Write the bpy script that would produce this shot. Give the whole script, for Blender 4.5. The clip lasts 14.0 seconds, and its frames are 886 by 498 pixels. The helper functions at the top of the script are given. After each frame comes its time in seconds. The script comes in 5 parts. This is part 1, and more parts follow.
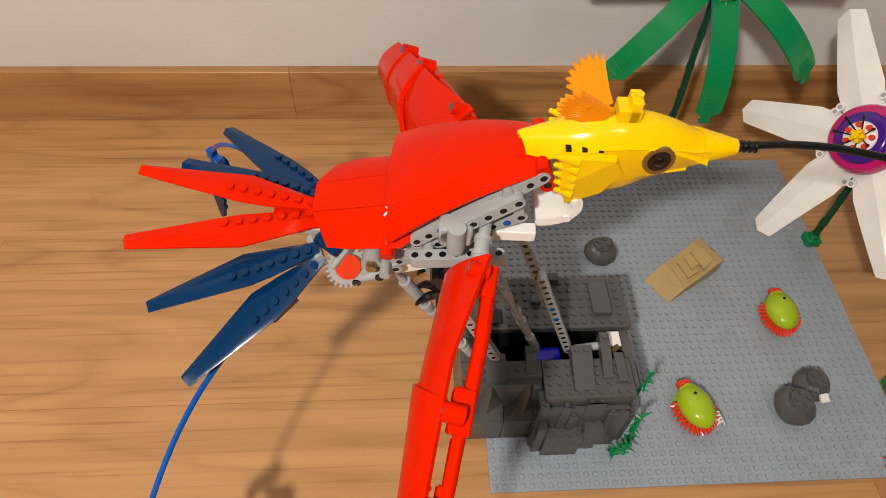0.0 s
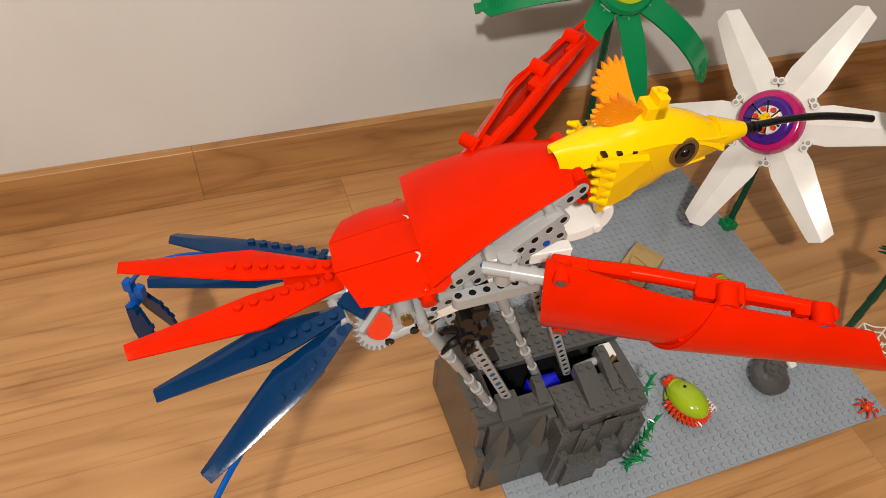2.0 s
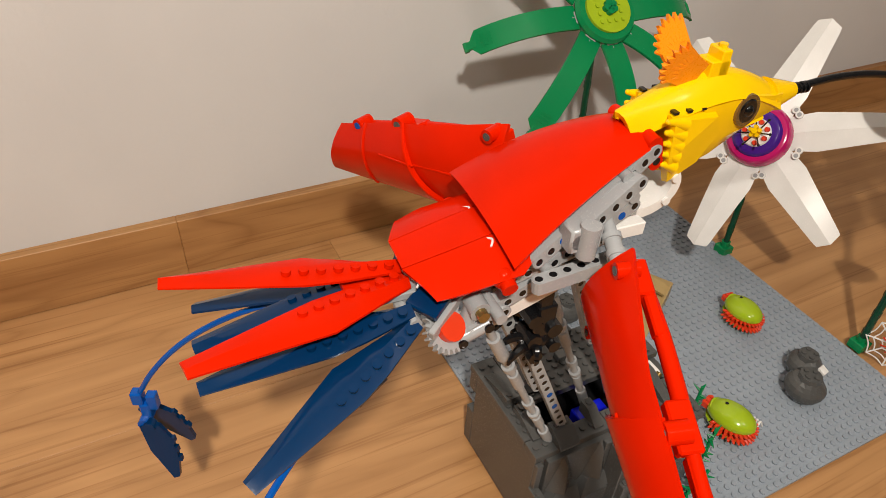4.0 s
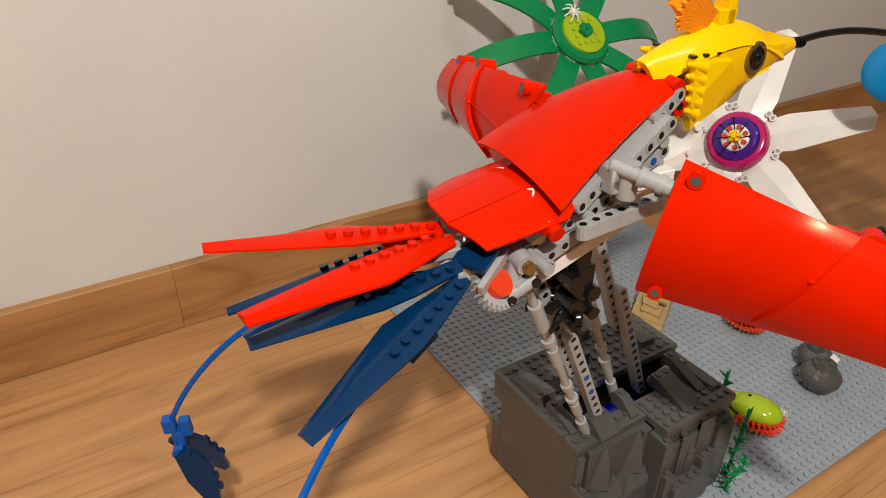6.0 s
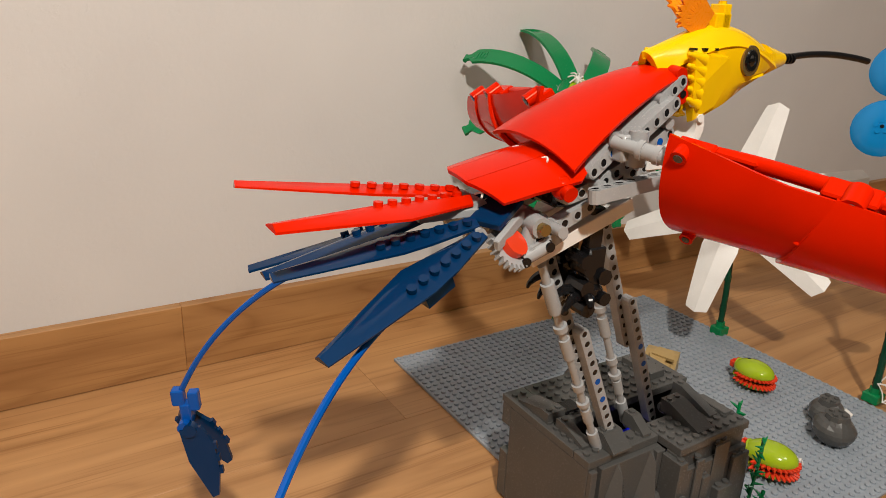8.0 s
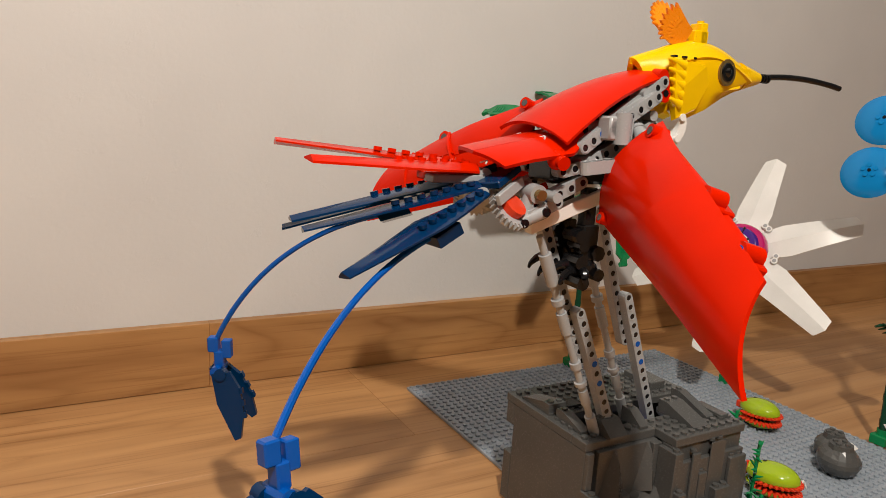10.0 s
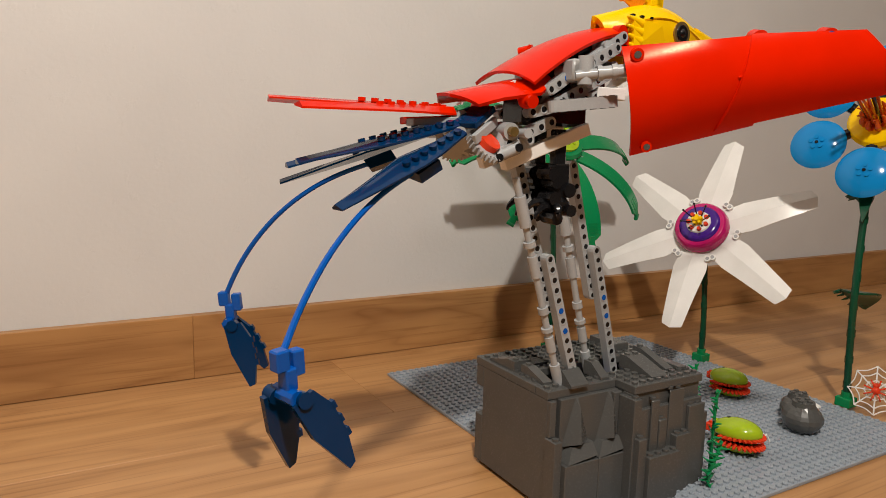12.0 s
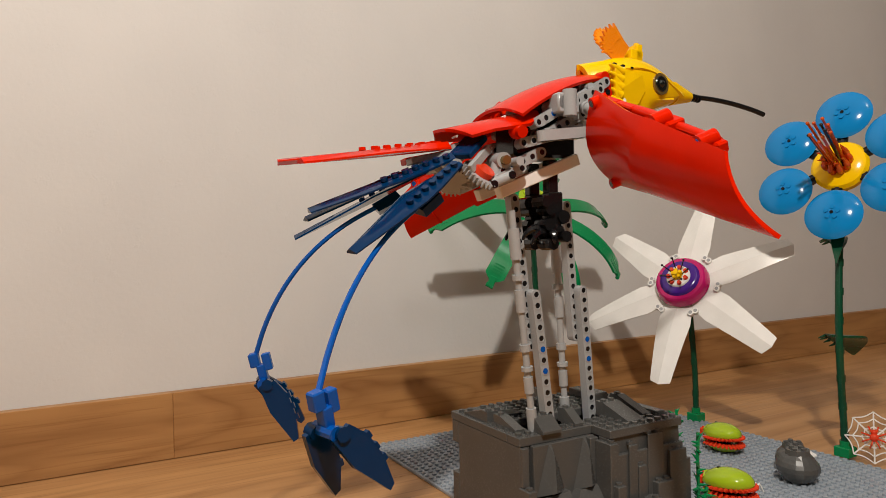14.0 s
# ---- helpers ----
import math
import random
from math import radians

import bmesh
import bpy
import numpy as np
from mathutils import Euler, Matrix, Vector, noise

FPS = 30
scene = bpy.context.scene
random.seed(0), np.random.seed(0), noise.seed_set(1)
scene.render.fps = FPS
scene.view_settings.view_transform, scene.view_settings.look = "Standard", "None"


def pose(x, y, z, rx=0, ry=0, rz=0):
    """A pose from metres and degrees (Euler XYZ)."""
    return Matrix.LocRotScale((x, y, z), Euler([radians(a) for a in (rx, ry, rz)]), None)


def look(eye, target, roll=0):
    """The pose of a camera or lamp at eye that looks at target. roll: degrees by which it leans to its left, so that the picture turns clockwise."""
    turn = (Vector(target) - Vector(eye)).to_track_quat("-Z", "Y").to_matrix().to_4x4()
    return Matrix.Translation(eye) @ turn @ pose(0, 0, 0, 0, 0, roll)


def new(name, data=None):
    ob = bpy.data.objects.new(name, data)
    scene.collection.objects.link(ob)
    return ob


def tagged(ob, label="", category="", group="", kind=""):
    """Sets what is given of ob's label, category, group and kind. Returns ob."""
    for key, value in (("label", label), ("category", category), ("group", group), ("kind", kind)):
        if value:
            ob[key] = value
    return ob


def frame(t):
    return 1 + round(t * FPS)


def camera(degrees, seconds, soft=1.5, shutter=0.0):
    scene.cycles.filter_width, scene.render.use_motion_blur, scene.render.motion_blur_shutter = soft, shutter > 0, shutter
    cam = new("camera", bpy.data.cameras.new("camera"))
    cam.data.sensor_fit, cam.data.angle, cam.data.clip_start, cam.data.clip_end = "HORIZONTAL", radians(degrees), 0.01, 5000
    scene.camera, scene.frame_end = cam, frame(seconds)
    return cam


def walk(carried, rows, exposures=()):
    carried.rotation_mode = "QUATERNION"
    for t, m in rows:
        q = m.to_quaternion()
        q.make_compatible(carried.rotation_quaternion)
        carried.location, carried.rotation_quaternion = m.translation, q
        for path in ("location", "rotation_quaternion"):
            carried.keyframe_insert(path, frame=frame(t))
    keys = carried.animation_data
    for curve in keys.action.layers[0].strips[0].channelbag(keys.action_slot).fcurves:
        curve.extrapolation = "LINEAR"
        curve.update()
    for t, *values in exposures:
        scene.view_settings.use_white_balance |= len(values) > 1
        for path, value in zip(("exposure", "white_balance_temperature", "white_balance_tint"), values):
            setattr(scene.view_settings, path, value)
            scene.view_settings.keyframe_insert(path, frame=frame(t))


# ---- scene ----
cam = camera(66.09, 14.0, soft=0.5)
PATH = [
    (0, (-0.0723, -0.1737, 0.5893), (-0.0108, 0.4183, -0.2143), 3.74),
    (0.5, (-0.0989, -0.1653, 0.5901), (0.0084, 0.4166, -0.2161), 3.41),
    (1, (-0.1205, -0.1592, 0.5837), (0.0546, 0.4373, -0.1996), 5.10),
    (1.5, (-0.1448, -0.1516, 0.5721), (0.0875, 0.4571, -0.1864), 6.15),
    (2, (-0.1628, -0.1509, 0.5602), (0.1072, 0.4678, -0.1776), 5.86),
    (2.5, (-0.1812, -0.1459, 0.5421), (0.1137, 0.4838, -0.1765), 4.97),
    (3, (-0.1985, -0.1417, 0.5270), (0.1320, 0.5117, -0.1541), 3.60),
    (5.5, (-0.2604, -0.1562, 0.4520), (0.1663, 0.5569, -0.1042), 3.21),
    (6, (-0.2756, -0.1586, 0.4403), (0.1847, 0.5655, -0.0733), 0.88),
    (6.5, (-0.2958, -0.1663, 0.4238), (0.2050, 0.5761, -0.0212), 0.59),
    (7, (-0.3033, -0.1713, 0.4069), (0.2145, 0.5769, -0.0078), 1.39),
    (7.5, (-0.3047, -0.1792, 0.3847), (0.2230, 0.5746, -0.0068), 2.74),
    (8, (-0.3065, -0.1952, 0.3689), (0.1934, 0.6008, 0.0278), 2.42),
    (10.5, (-0.3325, -0.2683, 0.2950), (0.1545, 0.5884, 0.1255), 3.48),
    (11, (-0.3333, -0.2784, 0.2897), (0.1526, 0.5824, 0.1383), 2.66),
    (11.5, (-0.3296, -0.2903, 0.2782), (0.1626, 0.5676, 0.1305), 1.48),
    (12, (-0.3250, -0.3002, 0.2628), (0.1691, 0.5565, 0.1144), 1.57),
    (12.5, (-0.3157, -0.3068, 0.2493), (0.1775, 0.5516, 0.1085), 1.55),
    (13, (-0.3069, -0.3098, 0.2412), (0.1625, 0.5686, 0.1515), -0.30),
    (13.5, (-0.3041, -0.3132, 0.2384), (0.1749, 0.5636, 0.1972), -1.16),
    (14, (-0.2991, -0.3231, 0.2295), (0.1887, 0.5498, 0.2194), -1.15),
]
EXPOSURES = [(0.0, 0.0), (3.0, 0.04), (6.5, 0.02), (11.0, 0.0), (12.5, -0.02), (14.0, -0.05)]
walk(cam, [(t, look(eye, target, roll)) for t, eye, target, roll in PATH], EXPOSURES)

# ---- light: one warm lamp behind the camera and an added fill, in a closed room ----
world = bpy.data.worlds.new("world")
scene.world = world
world.use_nodes = True
world.node_tree.nodes["Background"].inputs[0].default_value = (0.9, 0.93, 1.0, 1)
world.node_tree.nodes["Background"].inputs[1].default_value = 0.05


def lamp(name, place, watts, size, colour):
    data = bpy.data.lights.new(name, "POINT")
    data.energy, data.shadow_soft_size, data.color = watts, size, colour
    ob = new(name, data)
    ob.location = place
    return ob


lamp("room_lamp", (-0.40, -0.55, 1.08), 51.0, 0.03, (1.0, 0.92, 0.81))
# weak fill light added to lift the shadows; no such lamp is seen
lamp("fill_lamp", (0.2, -1.2, 2.2), 15.0, 0.16, (1.0, 0.94, 0.87))
scene.view_settings.exposure = 0.0


# ---- materials ----
def material(name):
    m = bpy.data.materials.new(name)
    m.use_nodes = True
    nt = m.node_tree
    return m, nt, nt.nodes["Principled BSDF"]


def node(nt, kind, **props):
    n = nt.nodes.new(kind)
    for key, value in props.items():
        n.inputs[key.replace("_", " ")].default_value = value
    return n


def ramp(nt, fac, stops):
    n = nt.nodes.new("ShaderNodeValToRGB")
    els = n.color_ramp.elements
    while len(els) < len(stops):
        els.new(0.5)
    for el, (p, c) in zip(els, stops):
        el.position, el.color = p, (*c, 1) if len(c) == 3 else c
    nt.links.new(fac, n.inputs[0])
    return n.outputs[0]


def bump(nt, bsdf, height, strength, distance):
    b = node(nt, "ShaderNodeBump", Strength=strength, Distance=distance)
    nt.links.new(height, b.inputs["Height"])
    nt.links.new(b.outputs[0], bsdf.inputs["Normal"])


def plastic(name, colour, rough=0.22, clear=0.0, spec=0.32):
    """Moulded plastic: even colour with a faint cloud, fine scuffs in the gloss."""
    m, nt, b = material(name)
    co = nt.nodes.new("ShaderNodeTexCoord")
    big = node(nt, "ShaderNodeTexNoise", Scale=35.0, Detail=3.0)
    fine = node(nt, "ShaderNodeTexNoise", Scale=900.0, Detail=2.0)
    nt.links.new(co.outputs["Object"], big.inputs["Vector"])
    nt.links.new(co.outputs["Object"], fine.inputs["Vector"])
    lo, hi = [tuple(min(1, c * k) for c in colour) for k in (0.94, 1.03)]
    nt.links.new(ramp(nt, big.outputs[0], [(0.3, lo), (0.7, hi)]), b.inputs["Base Color"])
    nt.links.new(ramp(nt, fine.outputs[0], [(0.35, (rough * 0.85,) * 3), (0.8, (rough * 1.25,) * 3)]), b.inputs["Roughness"])
    b.inputs["IOR"].default_value = 1.54
    b.inputs["Coat Weight"].default_value = clear
    b.inputs["Specular IOR Level"].default_value = spec
    bump(nt, b, big.outputs[0], 0.06, 0.002)
    return m


RED = plastic("red_plastic", (0.66, 0.012, 0.0001), 0.20, 0.0, 0.09)
RED.node_tree.nodes["Principled BSDF"].inputs["Specular Tint"].default_value = (1.0, 0.62, 0.40, 1)
DARK_BLUE = plastic("dark_blue_plastic", (0.001, 0.026, 0.090), 0.12, 0.0, 0.2)
BLUE = plastic("blue_plastic", (0.001, 0.080, 0.39), 0.20, 0.0, 0.25)
AZURE = plastic("azure_plastic", (0.004, 0.21, 0.54), 0.12, 0.0, 0.3)
YELLOW = plastic("yellow_plastic", (0.90, 0.56, 0.001), 0.14, 0.0, 0.24)
ORANGE = plastic("orange_plastic", (0.92, 0.29, 0.008), 0.3)
WHITE = plastic("white_plastic", (0.80, 0.79, 0.77), 0.25)
LIGHT_GREY = plastic("light_grey_plastic", (0.36, 0.37, 0.38), 0.25)
PLATE_GREY = plastic("plate_grey_plastic", (0.30, 0.34, 0.39), 0.3)
DARK_GREY = plastic("dark_grey_plastic", (0.082, 0.082, 0.080), 0.25)
MID_GREY = plastic("mid_grey_plastic", (0.12, 0.122, 0.125), 0.3)
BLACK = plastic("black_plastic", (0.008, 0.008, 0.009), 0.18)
TAN = plastic("tan_plastic", (0.42, 0.29, 0.12), 0.35)
GREEN = plastic("green_plastic", (0.003, 0.22, 0.07), 0.24)
DARK_GREEN = plastic("dark_green_plastic", (0.004, 0.06, 0.028), 0.24)
LIME = plastic("lime_plastic", (0.36, 0.50, 0.015), 0.15, 0.3)
MAGENTA = plastic("magenta_plastic", (0.48, 0.008, 0.13), 0.15, 0.2)
PURPLE = plastic("purple_plastic", (0.055, 0.012, 0.22), 0.15, 0.2)
GOLD = plastic("gold_plastic", (0.30, 0.20, 0.07), 0.22)
GOLD.node_tree.nodes["Principled BSDF"].inputs["Metallic"].default_value = 0.7
BRIGHT_RED = plastic("bright_red_plastic", (0.72, 0.05, 0.015), 0.2)
FLAME = plastic("clear_orange_plastic", (0.95, 0.15, 0.015), 0.12)
FLAME.node_tree.nodes["Principled BSDF"].inputs["Transmission Weight"].default_value = 0.45


def wood(name, light, dark, sx, rough):
    """Oak laminate: long streaks, soft cathedral figure, thin pores."""
    m, nt, b = material(name)
    co = nt.nodes.new("ShaderNodeTexCoord")
    info = nt.nodes.new("ShaderNodeObjectInfo")
    shift = nt.nodes.new("ShaderNodeVectorMath")
    shift.operation = "MULTIPLY_ADD"
    shift.inputs[1].default_value = (3.1, 7.7, 1.3)
    nt.links.new(info.outputs["Random"], shift.inputs[0])
    nt.links.new(co.outputs["Object"], shift.inputs[2])
    vec = shift.outputs[0]
    mp = nt.nodes.new("ShaderNodeMapping")
    mp.inputs["Scale"].default_value = (sx, 9.0, 9.0)
    nt.links.new(vec, mp.inputs["Vector"])
    warp = node(nt, "ShaderNodeTexNoise", Scale=1.1, Detail=3.0, Distortion=0.6)
    nt.links.new(mp.outputs[0], warp.inputs["Vector"])
    wave = nt.nodes.new("ShaderNodeMath")
    wave.operation = "MULTIPLY"
    wave.inputs[1].default_value = 9.0
    nt.links.new(warp.outputs[0], wave.inputs[0])
    frac = nt.nodes.new("ShaderNodeMath")
    frac.operation = "PINGPONG"
    frac.inputs[1].default_value = 0.5
    nt.links.new(wave.outputs[0], frac.inputs[0])
    mp2 = nt.nodes.new("ShaderNodeMapping")
    mp2.inputs["Scale"].default_value = (sx * 4, 260.0, 260.0)
    nt.links.new(vec, mp2.inputs["Vector"])
    pore = node(nt, "ShaderNodeTexNoise", Scale=1.0, Detail=4.0)
    nt.links.new(mp2.outputs[0], pore.inputs["Vector"])
    mp3 = nt.nodes.new("ShaderNodeMapping")
    mp3.inputs["Scale"].default_value = (sx * 1.5, 40.0, 40.0)
    nt.links.new(vec, mp3.inputs["Vector"])
    streak = node(nt, "ShaderNodeTexNoise", Scale=1.0, Detail=5.0)
    nt.links.new(mp3.outputs[0], streak.inputs["Vector"])
    mid = tuple((a + c) / 2 for a, c in zip(light, dark))
    base = ramp(nt, frac.outputs[0], [(0.0, dark), (0.14, mid), (0.50, light)])
    c2 = ramp(nt, streak.outputs[0], [(0.32, dark), (0.62, light)])
    mix = nt.nodes.new("ShaderNodeMix")
    mix.data_type = "RGBA"
    mix.inputs[0].default_value = 0.5
    nt.links.new(base, mix.inputs[6])
    nt.links.new(c2, mix.inputs[7])
    c3 = ramp(nt, pore.outputs[0], [(0.30, (0.70, 0.62, 0.54)), (0.45, (1, 1, 1))])
    mul = nt.nodes.new("ShaderNodeMix")
    mul.data_type, mul.blend_type = "RGBA", "MULTIPLY"
    mul.inputs[0].default_value = 0.8
    nt.links.new(mix.outputs[2], mul.inputs[6])
    nt.links.new(c3, mul.inputs[7])
    nt.links.new(mul.outputs[2], b.inputs["Base Color"])
    nt.links.new(ramp(nt, streak.outputs[0], [(0.3, (rough * 1.25,) * 3), (0.7, (rough * 0.9,) * 3)]), b.inputs["Roughness"])
    bump(nt, b, pore.outputs[0], 0.12, 0.0006)
    return m


FLOOR_WOOD = wood("oak_laminate", (0.55, 0.293, 0.120), (0.36, 0.175, 0.064), 1.1, 0.34)
SKIRT_WOOD = wood("oak_skirting", (0.49, 0.255, 0.094), (0.27, 0.118, 0.038), 1.6, 0.42)


def wall_paint(name="white_wall_paint", k=1.0):
    m, nt, b = material(name)
    co = nt.nodes.new("ShaderNodeTexCoord")
    roll = node(nt, "ShaderNodeTexNoise", Scale=160.0, Detail=5.0, Roughness=0.6)
    cloud = node(nt, "ShaderNodeTexNoise", Scale=5.0, Detail=4.0)
    crack = node(nt, "ShaderNodeTexNoise", Scale=38.0, Detail=8.0, Roughness=0.7)
    for n in (roll, cloud, crack):
        nt.links.new(co.outputs["Object"], n.inputs["Vector"])
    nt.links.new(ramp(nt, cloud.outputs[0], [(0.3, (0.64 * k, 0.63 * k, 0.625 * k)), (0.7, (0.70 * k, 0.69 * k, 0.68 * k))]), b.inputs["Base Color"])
    b.inputs["Roughness"].default_value = 0.75
    add = nt.nodes.new("ShaderNodeMath")
    nt.links.new(roll.outputs[0], add.inputs[0])
    nt.links.new(ramp(nt, crack.outputs[0], [(0.60, (0, 0, 0)), (0.72, (1, 1, 1))]), add.inputs[1])
    bump(nt, b, add.outputs[0], 0.22, 0.0012)
    return m


WALL = wall_paint()
# wall paint darkened to weaken light bounced off the unseen walls
FAR_WALL = wall_paint("dim_bounce_paint", 0.25)
DEEP_BLUE = plastic("clear_deep_blue_plastic", (0.006, 0.012, 0.62), 0.10)
EYE_BLACK = plastic("eye_black", (0.004, 0.004, 0.004), 0.05, 0.5)

I4 = Matrix.Identity(4)


# ---- mesh helpers ----
def part(name, bm, mat, parent=None, label="", smooth=False, m=None):
    bmesh.ops.recalc_face_normals(bm, faces=bm.faces)
    me = bpy.data.meshes.new(name)
    bm.to_mesh(me)
    bm.free()
    me.materials.append(mat)
    if smooth:
        me.shade_smooth()
        me.set_sharp_from_angle(angle=radians(38))
    ob = new(name, me)
    ob.parent = parent
    if m is not None:
        ob.matrix_basis = m
    return tagged(ob, label)


def empty(name, m, label, category, group=""):
    ob = new(name)
    ob.matrix_basis = m
    ob.empty_display_size = 0.01
    return tagged(ob, label, category, group)


def box(bm, lo, hi, m=I4, bevel=0.0):
    c, s = [(a + b) / 2 for a, b in zip(lo, hi)], [abs(b - a) for a, b in zip(lo, hi)]
    r = bmesh.ops.create_cube(bm, size=1, matrix=m @ Matrix.Translation(c) @ Matrix.Diagonal((*s, 1)))
    if bevel:
        es = {e for v in r["verts"] for e in v.link_edges}
        bmesh.ops.bevel(bm, geom=list(es), offset=bevel, segments=1, affect="EDGES")


def rod(bm, a, b, r, r2=None, n=12, m=I4):
    a, b = Vector(a), Vector(b)
    d = b - a
    q = d.to_track_quat("Z", "Y").to_matrix().to_4x4()
    bmesh.ops.create_cone(bm, cap_ends=True, segments=n, radius1=r, radius2=r if r2 is None else r2, depth=d.length,
                          matrix=m @ Matrix.Translation((a + b) / 2) @ q)


def ball(bm, c, r, m=I4, sz=(1, 1, 1), u=14, v=9):
    bmesh.ops.create_uvsphere(bm, u_segments=u, v_segments=v, radius=r, matrix=m @ Matrix.Translation(c) @ Matrix.Diagonal((*sz, 1)))


def prism(bm, outline, z0, z1, m=I4):
    lo = [bm.verts.new(m @ Vector((x, y, z0))) for x, y in outline]
    hi = [bm.verts.new(m @ Vector((x, y, z1))) for x, y in outline]
    n = len(outline)
    bm.faces.new(lo[::-1])
    bm.faces.new(hi)
    for i in range(n):
        bm.faces.new((lo[i], lo[(i + 1) % n], hi[(i + 1) % n], hi[i]))


def sheet(bm, f, nu, nv, thick, m=I4):
    """A curved panel: f(u, v) gives a point, u and v from 0 to 1; it has thickness."""
    P = [[Vector(f(i / nu, j / nv)) for j in range(nv + 1)] for i in range(nu + 1)]
    top, low = [], []
    for i in range(nu + 1):
        a, b = [], []
        for j in range(nv + 1):
            du = P[min(i + 1, nu)][j] - P[max(i - 1, 0)][j]
            dv = P[i][min(j + 1, nv)] - P[i][max(j - 1, 0)]
            n = du.cross(dv).normalized() * thick
            a.append(bm.verts.new(m @ P[i][j]))
            b.append(bm.verts.new(m @ (P[i][j] - n)))
        top.append(a)
        low.append(b)
    for i in range(nu):
        for j in range(nv):
            bm.faces.new((top[i][j], top[i + 1][j], top[i + 1][j + 1], top[i][j + 1]))
            bm.faces.new((low[i][j], low[i][j + 1], low[i + 1][j + 1], low[i + 1][j]))
    for i in range(nu):
        bm.faces.new((top[i][0], low[i][0], low[i + 1][0], top[i + 1][0]))
        bm.faces.new((top[i][nv], top[i + 1][nv], low[i + 1][nv], low[i][nv]))
    for j in range(nv):
        bm.faces.new((top[0][j], top[0][j + 1], low[0][j + 1], low[0][j]))
        bm.faces.new((top[nu][j], low[nu][j], low[nu][j + 1], top[nu][j + 1]))


def hose(bm, pts, r, n=8, m=I4):
    """A tube along points, smoothed."""
    pts = [Vector(p) for p in pts]
    fine = []
    for i in range(len(pts) - 1):
        p0, p1, p2, p3 = pts[max(i - 1, 0)], pts[i], pts[i + 1], pts[min(i + 2, len(pts) - 1)]
        for k in range(6):
            t = k / 6
            fine.append(0.5 * (2 * p1 + (p2 - p0) * t + (2 * p0 - 5 * p1 + 4 * p2 - p3) * t * t + (3 * p1 - p0 - 3 * p2 + p3) * t ** 3))
    fine.append(pts[-1])
    rings = []
    for i, p in enumerate(fine):
        d = (fine[min(i + 1, len(fine) - 1)] - fine[max(i - 1, 0)]).normalized()
        side = d.cross(Vector((0.13, 0.31, 0.94))).normalized()
        up = side.cross(d)
        rr = r(i / (len(fine) - 1)) if callable(r) else r
        rings.append([bm.verts.new(m @ (p + (side * math.cos(a) + up * math.sin(a)) * rr)) for a in (2 * math.pi * k / n for k in range(n))])
    for a, b in zip(rings, rings[1:]):
        for k in range(n):
            bm.faces.new((a[k], a[(k + 1) % n], b[(k + 1) % n], b[k]))
    bm.faces.new(rings[0][::-1])
    bm.faces.new(rings[-1])


def studs(bm, spots, r=0.0024, h=0.0017, n=8, m=I4):
    for x, y, z in spots:
        rod(bm, (x, y, z - 0.0004), (x, y, z + h), r, None, n, m)


def B():
    return bmesh.new()


def beam(bm, a, b, width=0.0074, up=(0, 1, 0), m=I4, ends=True):
    """A liftarm with round ends from a to b; its holes run along up. Returns the hole places."""
    a, b = Vector(a), Vector(b)
    x = (b - a).normalized()
    z = (Vector(up) - x * x.dot(Vector(up))).normalized()
    y = z.cross(x)
    f = Matrix((x, y, z)).transposed().to_4x4()
    f.translation = a
    L, w = (b - a).length, width / 2
    out = [(L + w * math.cos(t), w * math.sin(t)) for t in [radians(k) for k in range(-90, 91, 30)]]
    out += [(-w * math.cos(t), w * math.sin(t)) for t in [radians(k) for k in range(90, -91, -30)]]
    prism(bm, out, -w, w, m @ f)
    n = max(1, round(L / 0.008))
    return m @ f, [(L * i / n, 0) for i in range(n + 1)], w


def holes(parent, f, spots, w, pins=(), rim=None):
    """Round holes on a beam's two sides: raised rims round flat black discs painted as shade, some filled with pins.
    """
    for i, (x, y) in enumerate(spots):
        for k in (-1, 1):
            shaded_bore = new("shaded_bore", BORE_MESH)
            shaded_bore.parent, shaded_bore.matrix_basis = parent, f @ Matrix.Translation((x, y, k * w))
            if i in pins:
                pin = new("pin", PIN_MESH)
                pin.parent, pin.matrix_basis = parent, f @ Matrix.Translation((x, y, k * w))


def disc_mesh(name, r, h, n, mat):
    bm = B()
    rod(bm, (0, 0, -h), (0, 0, h), r, None, n)
    me = bpy.data.meshes.new(name)
    bm.to_mesh(me)
    bm.free()
    me.materials.append(mat)
    return me


# flat disc, black to paint the shade inside a hole
BORE_MESH = disc_mesh("shaded_bore", 0.0021, 0.00012, 14, BLACK)
bm = B()
bm.from_mesh(BORE_MESH)
first = len(bm.faces)
for k in range(14):
    a, b = 2 * math.pi * k / 14, 2 * math.pi * (k + 1) / 14
    q = [(r * math.cos(t), r * math.sin(t), z) for t, r, z in ((a, 0.0020, 0.0001), (b, 0.0020, 0.0001), (b, 0.0022, 0.00045), (a, 0.0022, 0.00045), (b, 0.0031, 0.0004), (a, 0.0031, 0.0004))]
    for d in (1, -1):
        v = [bm.verts.new((x, y, d * z)) for x, y, z in q]
        bm.faces.new((v[0], v[1], v[2], v[3])).material_index = 1
        bm.faces.new((v[3], v[2], v[4], v[5])).material_index = 1
bm.to_mesh(BORE_MESH)
bm.free()
BORE_MESH.materials.append(LIGHT_GREY)
PIN_MESH = disc_mesh("pin", 0.0022, 0.0006, 12, BLUE)


# ---- the room ----
WALL_Y, SKIRT_Y, SKIRT_H = 0.4764, 0.4645, 0.072


